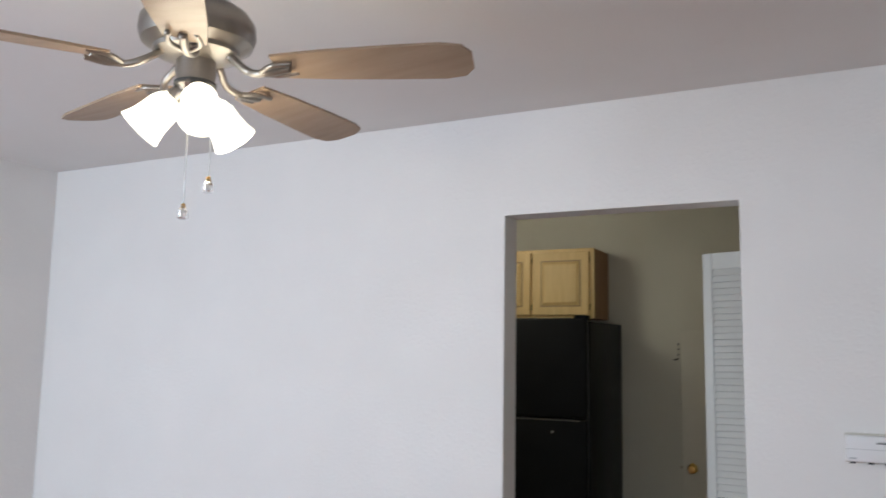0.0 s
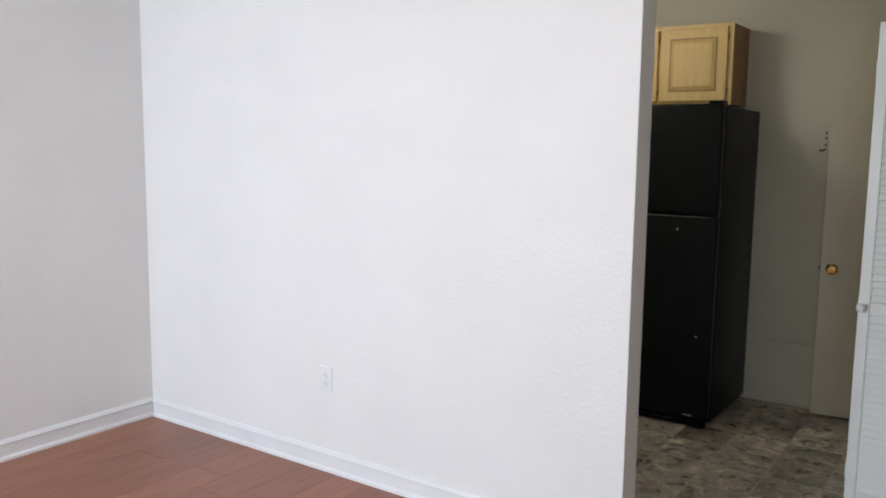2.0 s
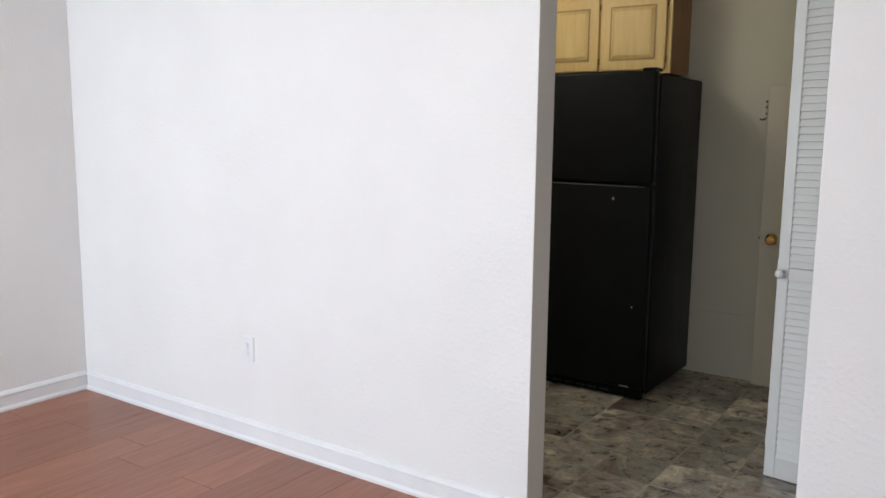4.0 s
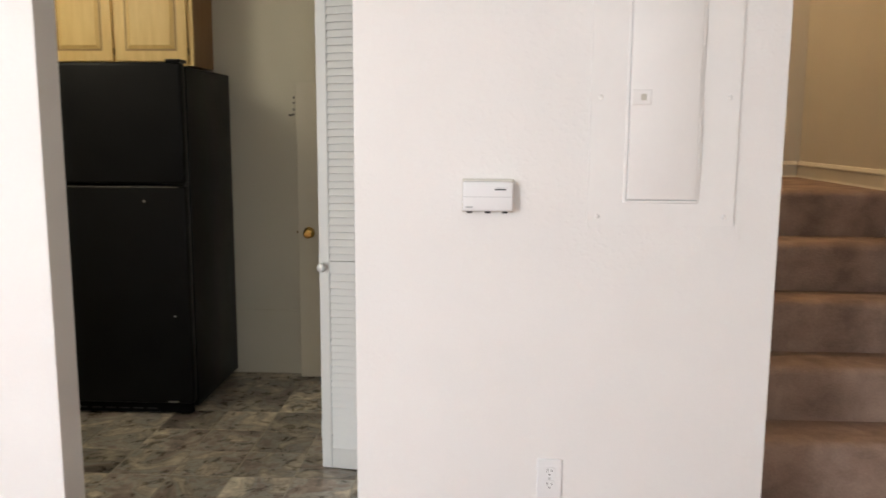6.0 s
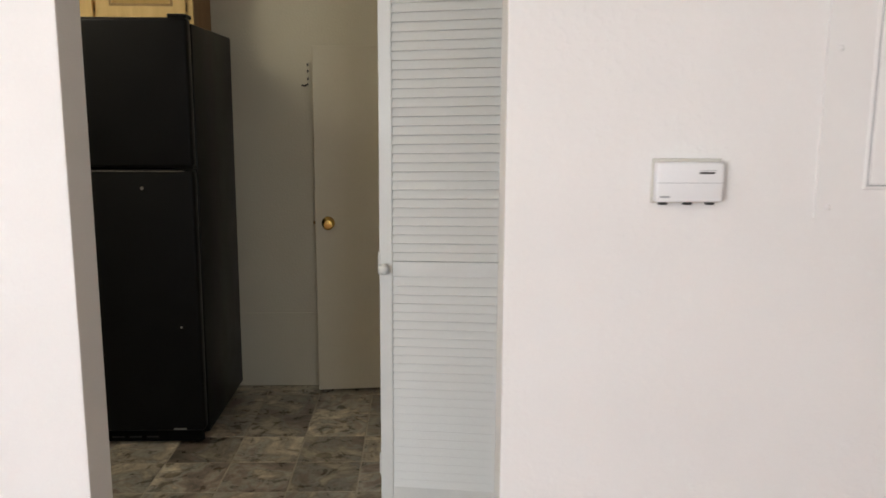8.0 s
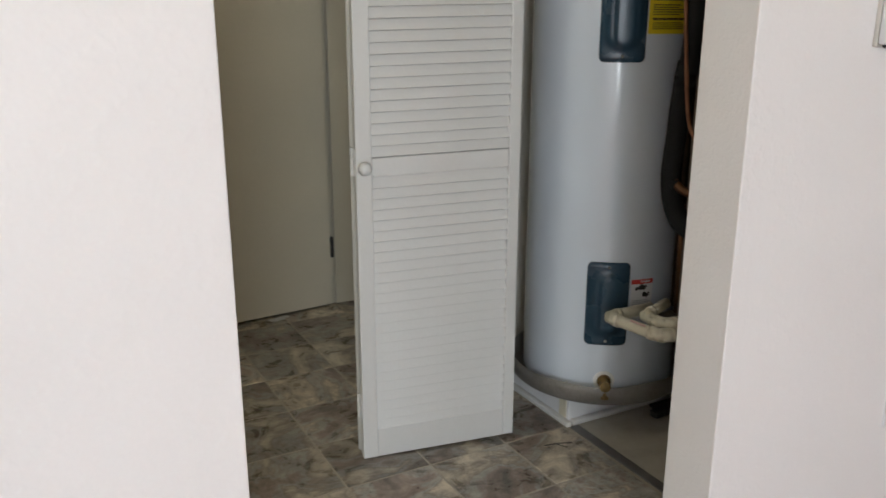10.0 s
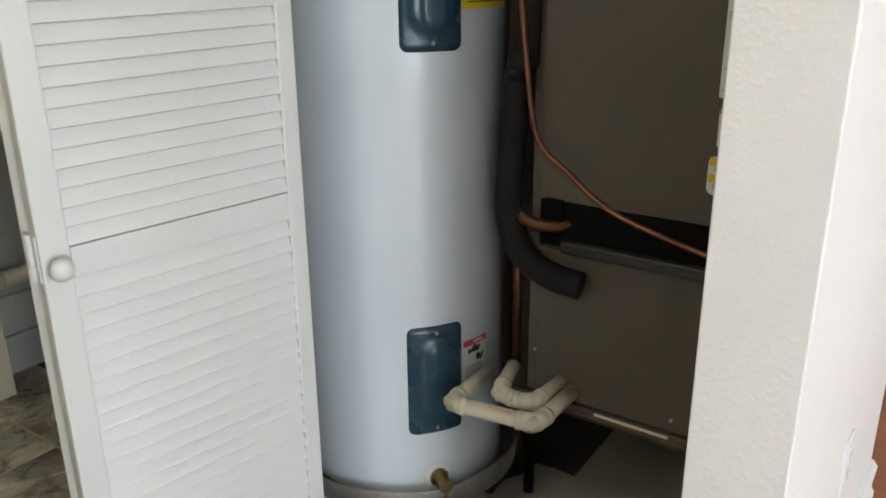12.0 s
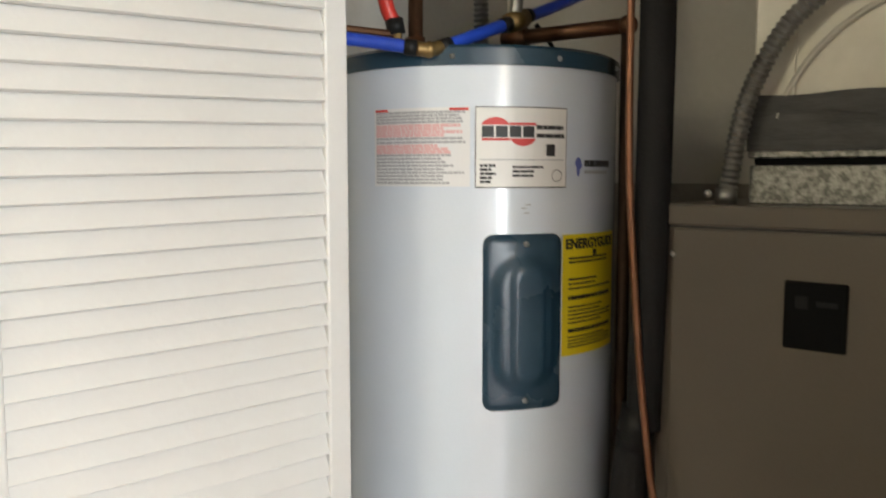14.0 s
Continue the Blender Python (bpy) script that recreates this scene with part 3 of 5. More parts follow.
# ---- on the living room wall ----
def outlet(x, z, label):
    """A duplex receptacle in a wall plate."""
    ob = thing("wall_outlet", label, "outlet", "wall outlets", pose(x, 0, z))
    part("cover_plate", plate(0.071, 0.115, 0.006, 0.005), PLAST, ob)
    for s in (-1, 1):
        face = part("receptacle", plate(0.034, 0.029, 0.0018, 0.010, m=Matrix.Translation((0, -0.006, 0.0195 * s))), PLAST, ob)
        for dx, hh in ((-0.0062, 0.0085), (0.0062, 0.007)):
            part("slot", box(dx - 0.0011, dx + 0.0011, -0.0081, -0.0074, 0.0195 * s + 0.001, 0.0195 * s + 0.001 + hh), INK, face)
        part("slot", lathe([(0, -0.0081), (0.0024, -0.0081), (0.0024, -0.0074), (0, -0.0074)], 10, Matrix.Translation((0, 0, 0.0195 * s - 0.0065)) @ Matrix.Rotation(radians(-90), 4, "X") @ Matrix.Translation((0, 0, 0))), INK, face)
    part("screw", lathe([(0, 0.0012), (0.003, 0.0008), (0.0034, 0), (0, 0)], 12, Matrix.Translation((0, -0.006, 0)) @ Matrix.Rotation(radians(90), 4, "X")), STEEL, ob)
    return ob


outlet(1.424, 0.4165, "white duplex wall outlet below the thermostat")
outlet(-1.412, 0.427, "white duplex wall outlet above the baseboard")

th = thing("thermostat", "white rectangular plastic thermostat on the wall", "thermostat", at=pose(1.2385, 0, 1.222))
part("base_plate", box(-0.070, 0.070, -0.008, 0, -0.044, 0.046, 0.002), mat("aged_plastic", (0.62, 0.60, 0.54), (0.55, 0.53, 0.47), 0.45), th, "yellowed back plate")
part("cover", box(-0.068, 0.068, -0.034, -0.008, -0.040, 0.040, 0.005, 3), PLAST, th, smooth=40)
part("display", box(0.018, 0.048, -0.0346, -0.0338, 0.017, 0.021), INK, th, "dark display slot")
part("trim_line", box(0.020, 0.052, -0.0346, -0.0338, 0.0235, 0.0246), GREYINK, th)
part("badge", box(-0.060, -0.040, -0.0346, -0.0338, -0.031, -0.027), GREYINK, th, "small grey maker's mark")
part("seam", box(-0.066, 0.066, -0.0344, -0.0338, -0.0015, -0.0005), GREYINK, th)
for x in (-0.05, 0.0, 0.046):
    part("lever", box(x - 0.008, x + 0.008, -0.026, -0.012, -0.046, -0.040, 0.001), INK, th)

pn = thing("electrical_panel", "painted-over electrical breaker panel cover in the wall", "electrical panel", at=pose(1.703, 0, 1.60))
bm = bmesh.new()
for p in ((-0.195, -0.097, -0.453, 0.43), (0.094, 0.195, -0.453, 0.43), (-0.097, 0.094, -0.453, -0.390), (-0.097, 0.094, 0.37, 0.43)):
    box(p[0], p[1], -0.007, 0, p[2], p[3], bm=bm)
part("cover_frame", bm, SMOOTHP, pn)
part("rim", box(-0.101, 0.098, -0.012, -0.0005, -0.394, 0.374, 0.003), SMOOTHP, pn)
part("door", box(-0.093, 0.090, -0.019, -0.009, -0.384, 0.366, 0.005), SMOOTHP, pn, smooth=40)
lt = part("latch", box(-0.090, -0.038, -0.0225, -0.0185, -0.134, -0.094, 0.002), SMOOTHP, pn)
part("latch_slot", box(-0.066, -0.052, -0.0235, -0.0222, -0.122, -0.105, 0.001), DUCT, lt)
part("latch_gap", box(-0.0950, -0.0936, -0.0135, -0.0115, -0.386, 0.368), GREYINK, pn, "grey gap beside the panel door")
part("door_gap", box(-0.0955, 0.0925, -0.0135, -0.0115, -0.3865, -0.3848), GREYINK, pn)
for z in (-0.2, 0.05, -0.02 - 0.26):
    part("hinge", tube([(0.0925, -0.016, z - 0.03), (0.0925, -0.016, z + 0.03)], 0.0028, 8, False), SMOOTHP, pn)
for x in (-0.169, 0.168):
    for z in (-0.431, -0.113, 0.20):
        part("screw", lathe([(0, 0.004), (0.005, 0.003), (0.007, 0), (0, 0)], 12, Matrix.Translation((x, -0.007, z)) @ Matrix.Rotation(radians(90), 4, "X")), SMOOTHP, pn, smooth=50)

# ---- kitchen ----
fr = thing("refrigerator", "black top-freezer refrigerator standing in the kitchen", "refrigerator", at=pose(-0.173, 1.56, 0))
FW = 0.76
part("cabinet", box(-FW, 0, 0.055, 0.705, 0.03, 1.682, 0.006), BLACK, fr, smooth=40)
part("gasket", box(-FW + 0.012, -0.012, 0.04, 0.056, 0.065, 1.675), GASK, fr)
part("freezer_door", box(-FW, 0, -0.018, 0.042, 1.135, 1.698, 0.016, 4), BLACK, fr, smooth=45)
part("fridge_door", box(-FW, 0, -0.018, 0.042, 0.062, 1.126, 0.016, 4), BLACK, fr, smooth=45)
part("door_edge_strip", box(-FW + 0.01, -0.035, -0.0205, -0.017, 1.1205, 1.1235), NICKEL, fr, "thin bright strip at the door gap")
part("toe_grille", box(-FW + 0.02, -0.02, 0.02, 0.05, 0.004, 0.058, 0.004), GASK, fr)
for i in range(7):
    part("grille_slot", box(-FW + 0.09 + i * 0.07, -FW + 0.14 + i * 0.07, 0.0165, 0.021, 0.022, 0.028), DARKM, fr)
part("badge", box(-0.125, -0.075, -0.0205, -0.0175, 0.070, 0.077), STEEL, fr, "small bright name badge")
part("emblem", lathe([(0, 0.002), (0.005, 0.0015), (0.007, 0), (0, 0)], 16, Matrix.Translation((-0.20, -0.018, 1.055)) @ Matrix.Rotation(radians(90), 4, "X")), NICKEL, fr, "small round emblem")
part("lock_button", lathe([(0, 0.002), (0.004, 0.002), (0.005, 0), (0, 0)], 12, Matrix.Translation((-0.075, -0.018, 0.50)) @ Matrix.Rotation(radians(90), 4, "X")), STEEL, fr)
for z in (1.70, 1.13):
    part("hinge_cap", box(-0.075, -0.004, -0.01, 0.075, z - 0.004, z + 0.012, 0.004), BLACK, fr)
for x in (-FW + 0.08, -0.08):
    for y in (0.09, 0.65):
        part("roller", lathe([(0, -0.015), (0.02, -0.015), (0.02, 0.015), (0, 0.015)], 14, Matrix.Translation((x, y, 0.02)) @ Matrix.Rotation(radians(90), 4, "Y")), GASK, fr)
part("handle_hollow", box(-FW - 0.001, -FW + 0.03, -0.019, -0.010, 0.75, 1.08, 0.003), GASK, fr)


def raised_door(parent, x0, x1, z0, z1, y):
    """A framed cabinet door with a raised panel."""
    d = part("door", box(x0, x1, y - 0.019, y, z0, z1, 0.004), MAPLE, parent)
    # thin strip on the door; its darker maple is the groove's painted shade
    part("groove", box(x0 + 0.052, x1 - 0.052, y - 0.0198, y - 0.0185, z0 + 0.052, z1 - 0.052), MAPLEG, d, "panel groove strip with its shade in the colour")
    bm = box(x0 + 0.062, x1 - 0.062, y - 0.030, y - 0.019, z0 + 0.062, z1 - 0.062)
    bm.faces.ensure_lookup_table()
    f0 = min(bm.faces, key=lambda f: f.calc_center_median().y)
    res = bmesh.ops.inset_region(bm, faces=[f0], thickness=0.026, depth=0.0)
    for v in bm.verts:
        inner = x0 + 0.08 < v.co.x < x1 - 0.08 and z0 + 0.08 < v.co.z < z1 - 0.08
        if not inner and v.co.y < y - 0.02:
            v.co.y = y - 0.0215
    part("raised_panel", bm, MAPLE, d)
    for z in (z0 + 0.05, z1 - 0.05):
        part("hinge", box(x1 - 0.001, x1 + 0.004, y - 0.010, y - 0.002, z - 0.018, z + 0.018, 0.0015), DULLB, d)


wc = thing("wall_cabinet", "maple wall cabinet with raised panel doors above the refrigerator", "cabinet", "wall cabinets")
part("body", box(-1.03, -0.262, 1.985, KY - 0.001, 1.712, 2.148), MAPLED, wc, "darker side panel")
part("face_frame", box(-1.03, -0.260, 1.968, 1.986, 1.712, 2.15), MAPLE, wc)
raised_door(wc, -0.655, -0.285, 1.732, 2.128, 1.967)
raised_door(wc, -1.01, -0.672, 1.732, 2.128, 1.967)
wc2 = thing("wall_cabinet", "taller maple wall cabinet beside the refrigerator cabinet", "cabinet", "wall cabinets")
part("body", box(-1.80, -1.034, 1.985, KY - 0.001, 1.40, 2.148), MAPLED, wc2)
part("face_frame", box(-1.80, -1.034, 1.968, 1.986, 1.40, 2.15), MAPLE, wc2)
raised_door(wc2, -1.41, -1.05, 1.42, 2.128, 1.967)
raised_door(wc2, -1.78, -1.43, 1.42, 2.128, 1.967)
klamp = thing("ceiling_light", "small round kitchen ceiling light", "ceiling light")
part("base", lathe([(0, 2.44), (0.13, 2.44), (0.13, 2.42), (0.10, 2.41), (0, 2.41)], 28, Matrix.Translation((-1.0, 0.88, 0))), STEEL, klamp)
gl = part("globe", lathe([(0.10, 2.412), (0.125, 2.37), (0.10, 2.32), (0.05, 2.295), (0, 2.29)], 28, Matrix.Translation((-1.0, 0.88, 0))), glow("globe_glass", (1, 0.92, 0.8), 3.0), klamp, smooth=60)
gl.visible_shadow = False

# the low door folded back on the kitchen wall
DA = math.atan2(0.062, 0.745)
door = thing("low_door", "short cream flush door standing open against the wall", "door", at=Matrix.Translation((0.955, 2.274, 0)) @ Matrix.Rotation(DA, 4, "Z"))
part("leaf", box(-0.748, 0.0, -0.035, -0.001, 0.012, 1.645, 0.002), DOORP, door)
part("knob", lathe([(0, 0), (0.030, 0.0), (0.031, 0.004), (0.026, 0.008), (0.011, 0.012), (0.010, 0.028), (0.018, 0.034), (0.026, 0.044), (0.027, 0.054), (0.020, 0.063), (0, 0.065)], 24, Matrix.Translation((-0.688, -0.035, 0.832)) @ Matrix.Rotation(radians(90), 4, "X")), BRASS, door, "polished brass knob", smooth=40)
part("latch_bolt", box(-0.757, -0.747, -0.024, -0.012, 0.826, 0.84), DULLB, door)
for z in (0.27, 1.38):
    part("hinge", tube([(0.005, -0.038, z - 0.045), (0.005, -0.038, z + 0.045)], 0.0075, 10, False), DARKM, door, "dark hinge knuckle")
bm = bmesh.new()
for p in ((0.985, 1.075, 0, 1.70), (1.70, 1.76, 0, 1.70)):
    box(p[0], p[1], KY - 0.02, KY - 0.002, p[2], p[3], 0.003, bm=bm)
box(0.985, 1.76, KY - 0.0205, KY - 0.002, DH, DH + 0.06, 0.003, bm=bm)
structure("trim", bm, DOORP, "painted casing round the low doorway")
hook = thing("coat_hook", "small dark metal hook strip on the kitchen wall", "hook")
part("plate", box(0.174, 0.184, KY - 0.006, KY, 1.47, 1.575, 0.001), KPAINT, hook)
for z in (1.565, 1.535, 1.50):
    part("peg", box(0.176, 0.183, KY - 0.012, KY - 0.005, z - 0.006, z + 0.006, 0.001), INK, hook)
part("prong", tube([(0.18, KY - 0.006, 1.478), (0.165, KY - 0.012, 1.468), (0.150, KY - 0.012, 1.472)], 0.004, 8), INK, hook)

# pipes in the recess under the stairs
rp = thing("water_pipe", "red plastic water pipe in the recess under the stairs", "pipe")
part("pipe", tube([(1.128, 2.385, 1.16), (1.130, 2.385, 2.43)], 0.013, 10, False), PEXR, rp, smooth=60)
part("crimp_ring", tube([(1.128, 2.385, 1.15), (1.128, 2.385, 1.175)], 0.0155, 10, False), RUBBER, rp, smooth=60)
ho = thing("drain_hose", "black rubber hose looped on the recess wall", "hose")
part("hose", tube([(1.128, 2.385, 1.15), (1.122, 2.382, 0.98), (1.117, 2.375, 0.80), (1.128, 2.37, 0.752), (1.16, 2.368, 0.745), (1.19, 2.37, 0.79), (1.20, 2.38, 0.92), (1.20, 2.40, 1.05)], 0.0125, 10), RUBBER, ho, smooth=60)
wp = thing("drain_pipe", "white plastic drain pipe low on the recess wall", "pipe")
part("pipe", tube([(1.112, 2.37, 0.338), (1.45, 2.37, 0.345)], 0.0255, 14, False), PVC, wp, smooth=60)
part("cap", tube([(1.108, 2.37, 0.338), (1.145, 2.37, 0.339)], 0.030, 14, False), PVC, wp, smooth=40)
bk = thing("plywood_sheet", "pale boards standing at the foot of the recess wall", "board")
part("board", box(1.082, 1.6, 2.405, 2.438, 0.0, 0.128, 0.003), PAPER, bk)
part("board", box(1.082, 1.6, 2.412, 2.438, 0.132, 0.262, 0.003), CREAM, bk)

# ---- louvered bifold door ----
def louver_panel(parent, width, height):
    """Stiles, rails and overlapping slats of one leaf; x along the leaf, front at -y."""
    p = parent
    wide, slim, deep, sag = 0.044, 0.034, 0.028, 0.023

    def racked(bm):
        for v in bm.verts:
            v.co.z += sag * (v.co.x - width)
        return bm

    for x0, x1, drop in ((0, wide, sag * width), (width - slim, width, 0)):
        part("stile", box(x0, x1, -deep, 0, -drop, height - drop, 0.0035), LOUV, p)
    mid, low, top = 0.820, 0.088, height - 0.075
    for z0, z1 in ((0, low), (mid, mid + 0.050), (top, height)):
        part("rail", racked(box(wide, width - slim, -deep + 0.002, -0.002, z0, z1, 0.002)), LOUV, p)
    # solid black strip that paints the dark of the gap above the rail
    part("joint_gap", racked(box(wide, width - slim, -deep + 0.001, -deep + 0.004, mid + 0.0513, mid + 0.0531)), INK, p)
    me = None
    for z0, z1 in ((low, mid), (mid + 0.054, top)):
        n = round((z1 - z0) / 0.0293)
        for i in range(n):
            z = z0 + (i + 0.5) * (z1 - z0) / n
            if me is None:
                bm = box(wide - 0.003, width - slim + 0.003, -0.0033, 0.0033, -0.0185, 0.0185, 0.0004, 1)
                bmesh.ops.rotate(bm, cent=(0, 0, 0), matrix=Matrix.Rotation(radians(-22), 3, "X"), verts=bm.verts)
                s = part("slat", racked(bm), LOUV, p)
                me = s.data
            else:
                s = new("slat", me)
                s.parent = p
            s.location = (0, -deep / 2 - 0.0035, z)


LW = 0.460
ang = math.atan2(0.893 - 0.985, 0.455)
lou = thing("bifold_door", "white painted louvered bifold closet door folded open", "door", at=pose(0.569, 0.985, 0.012) @ Matrix.Rotation(ang, 4, "Z") @ Matrix.Translation((0, 0.028, 0)))
leaf = new("front_leaf")
leaf.parent = lou
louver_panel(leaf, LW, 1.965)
leaf2 = new("rear_leaf")
leaf2.parent = lou
leaf2.matrix_basis = Matrix.Translation((-0.004, 0.034, 0)) @ Matrix.Rotation(radians(30), 4, "Z")
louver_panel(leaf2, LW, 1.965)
part("knob", lathe([(0, 0), (0.009, 0.0), (0.009, 0.010), (0.015, 0.016), (0.0185, 0.026), (0.016, 0.034), (0.008, 0.039), (0, 0.040)], 20, Matrix.Translation((0.020, -0.028, 0.838)) @ Matrix.Rotation(radians(90), 4, "X")), LOUV, lou, "round white wooden knob", smooth=50)
for z in (0.15, 0.85, 1.78):
    hb = bmesh.new()
    box(-0.003, -0.001, -0.024, 0.020, z - 0.036, z + 0.036, bm=hb)
    for k in range(3):
        tube([(-0.005, -0.004, z - 0.036 + 0.0245 * k), (-0.005, -0.004, z - 0.0125 + 0.0245 * k)], 0.0052, 8, False, bm=hb)
    part("hinge", hb, LOUV, lou, "painted-over steel butt hinge")

# ---- the water heater ----
TX, TY, TR = 1.391, 0.971, 0.238
FACE = radians(-124.6)                  # the way the covers face


def patch(a0, a1, z0, z1, r, thick=0.0008, seg=10, corner=0.0):
    """A thin piece bent round the tank, between two angles in degrees."""
    bm = bmesh.new()
    cols = []
    for i in range(seg + 1):
        a = radians(a0 + (a1 - a0) * i / seg)
        c, s = math.cos(a), math.sin(a)
        cols.append([bm.verts.new((q * c, q * s, z)) for q, z in ((r, z0), (r + thick, z0), (r + thick, z1), (r, z1))])
    for p, q in zip(cols, cols[1:]):
        for j in range(4):
            bm.faces.new((p[j], q[j], q[(j + 1) % 4], p[(j + 1) % 4]))
    bm.faces.new(cols[0]), bm.faces.new(cols[-1][::-1])
    bmesh.ops.recalc_face_normals(bm, faces=bm.faces)
    return bm


def lines(a0, a1, zs, h, r, ragged=0.0, rnd=random.Random(4)):
    """Rows of small print as plain bars, in one mesh."""
    bm = bmesh.new()
    for z in zs:
        end = a1 - (a1 - a0) * ragged * rnd.random()
        c = a0
        while c < end - 0.4:
            d = min(c + rnd.uniform(0.8, 3.2), end)
            one = patch(c, d, z - h / 2, z + h / 2, r, 0.0003, 2)
            me = bpy.data.meshes.new("tmp")
            one.to_mesh(me), one.free()
            bm.from_mesh(me)
            bpy.data.meshes.remove(me)
            c = d + 0.25
    return bm


def bent_text(name, text, size, a, z, r, material, parent, wide=1.0):
    """Lettering wrapped round the tank."""
    ob = lettering(name, text, size, Matrix(), material, parent, wide)
    for v in ob.data.vertices:
        b = radians(a) + v.co.x / r
        v.co = Vector(((r + 0.0003 + v.co.z) * math.cos(b), (r + 0.0003 + v.co.z) * math.sin(b), z + v.co.y))
    return ob


wh = thing("water_heater", "tall white enamelled electric water heater on a low stand", "water heater", at=pose(TX, TY, 0))
part("tank", lathe([(0, 0.135), (TR - 0.01, 0.135), (TR, 0.142), (TR, 1.614), (0, 1.614)], 72), ENAM, wh, smooth=40)
part("top_cap", lathe([(TR - 0.002, 1.612), (TR + 0.004, 1.612), (TR + 0.004, 1.636), (TR - 0.002, 1.641), (TR - 0.012, 1.639), (TR - 0.018, 1.628), (0, 1.630)], 72), TEAL, wh, "dark blue-green plastic top cap", smooth=40)
for a in (-150, -112, -75):
    part("screw", sphere(0.004, Matrix.Translation(((TR + 0.004) * math.cos(radians(a)), (TR + 0.004) * math.sin(radians(a)), 1.624)), 10, 6), STEEL, wh)


def cover(z0, z1):
    """An element cover: a bent plate with rounded corners and a raised oblong."""
    bm = bmesh.new()
    w, h, cr = 0.1235, z1 - z0, 0.016
    nx, nz = 28, 36
    grid = {}
    for i in range(nx + 1):
        for j in range(nz + 1):
            u, v = (i / nx - 0.5) * w, (j / nz - 0.5) * h
            dx, dz = max(abs(u) - (w / 2 - cr), 0), max(abs(v) - (h / 2 - cr), 0)
            d = math.hypot(dx, dz)
            if d > cr:                                  # pull corners onto the rounding
                k = cr / d
                u = math.copysign(w / 2 - cr + dx * k, u) if dx else u
                v = math.copysign(h / 2 - cr + dz * k, v) if dz else v
            edge = min(w / 2 - abs(u), h / 2 - abs(v), cr - min(d, cr))
            lift = 0.007 * min(1, max(edge, 0) / 0.005) ** 0.5
            oval = math.hypot(u, max(abs(v) - (h / 2 - 0.078), 0))
            lift += 0.006 * max(0, min(1, (0.050 - oval) / 0.014))
            oval2 = math.hypot(u - 0.003, max(abs(v) - (h / 2 - 0.066), 0))
            lift += 0.004 * max(0, min(1, (0.026 - oval2) / 0.005))
            a = FACE + u / TR
            grid[i, j] = bm.verts.new(((TR + lift) * math.cos(a), (TR + lift) * math.sin(a), (z0 + z1) / 2 + v))
    for i in range(nx):
        for j in range(nz):
            bm.faces.new((grid[i, j], grid[i + 1, j], grid[i + 1, j + 1], grid[i, j + 1]))
    c = part("element_cover", bm, TEAL, wh, "dark blue-green plastic element cover", smooth=60)
    for z in (z0 + 0.016, z1 - 0.014):
        part("screw", sphere(0.0045, Matrix.Translation(((TR + 0.0075) * math.cos(FACE), (TR + 0.0075) * math.sin(FACE), z)), 10, 6), STEEL, c)


cover(0.296, 0.551)
cover(1.110, 1.371)
# the labels
lab = part("label", patch(-181.0, -144.0, 1.44, 1.553, TR + 0.0004), PAPER, wh, "printed instruction label")
part("print", lines(-180.1, -144.9, [1.5465 - 0.0046 * i for i in range(4)], 0.0036, TR + 0.0013, 0.1), GREYINK, lab)
part("print", lines(-180.1, -144.9, [1.5275 - 0.0046 * i for i in range(4)], 0.0044, TR + 0.0013, 0.3), PINKINK, lab)
part("print", lines(-180.1, -144.9, [1.509 - 0.0052 * i for i in range(2)], 0.0036, TR + 0.0013, 0.2), GREYINK, lab)
part("print", lines(-180.1, -144.9, [1.4985 - 0.0046 * i for i in range(3)], 0.0044, TR + 0.0013, 0.3), PINKINK, lab)
part("print", lines(-180.1, -144.9, [1.485 - 0.0050 * i for i in range(9)], 0.0034, TR + 0.0013, 0.25), GREYINK, lab)
for a0, a1 in ((-180.5, -174.7), (-151.2, -144.5)):
    part("heading", patch(a0, a1, 1.5485, 1.5522, TR + 0.0014, 0.0003, 4), REDINK, lab)
rate = part("rating_plate", patch(-142.3, -108.0, 1.438, 1.554, TR + 0.0004), INK, wh, "cream rating plate with a dark border")
part("face", patch(-142.0, -108.3, 1.4395, 1.5525, TR + 0.0008), CREAM, rate)
def bent_shape(pts, r):
    """A flat outline of (degrees, height) pairs laid on the tank."""
    bm = bmesh.new()
    bm.faces.new([bm.verts.new((r * math.cos(radians(a)), r * math.sin(radians(a)), z)) for a, z in pts])
    return bm


def bent_band(a0, a1, low, high, r, seg=16):
    """A thin piece on the tank between two height curves over the angle from a0 to a1."""
    bm = bmesh.new()
    cols = []
    for i in range(seg + 1):
        k = i / seg
        a = radians(a0 + (a1 - a0) * k)
        cols.append([bm.verts.new((r * math.cos(a), r * math.sin(a), z)) for z in (low(k), high(k))])
    for p, q in zip(cols, cols[1:]):
        bm.faces.new((p[0], q[0], q[1], p[1]))
    return bm


for s1, a0, a1 in ((1, -140.2, -130.5), (-1, -130.2, -120.8)):
    base, crest = 1.5185 + s1 * 0.0095, 1.5185 + s1 * 0.0205
    part("emblem_arc", bent_band(a0, a1, lambda k: base, lambda k: base + (crest - base) * math.sin(math.pi * k) ** 0.6, TR + 0.0019), REDINK, rate, "red emblem arc")
    part("emblem_flag", patch(-130.5 if s1 > 0 else -140, -120.8 if s1 > 0 else -130.2, base + s1 * 0.0015 - 0.0018, base + s1 * 0.0015 + 0.0018, TR + 0.0017, 0.0003, 6), REDINK, rate)
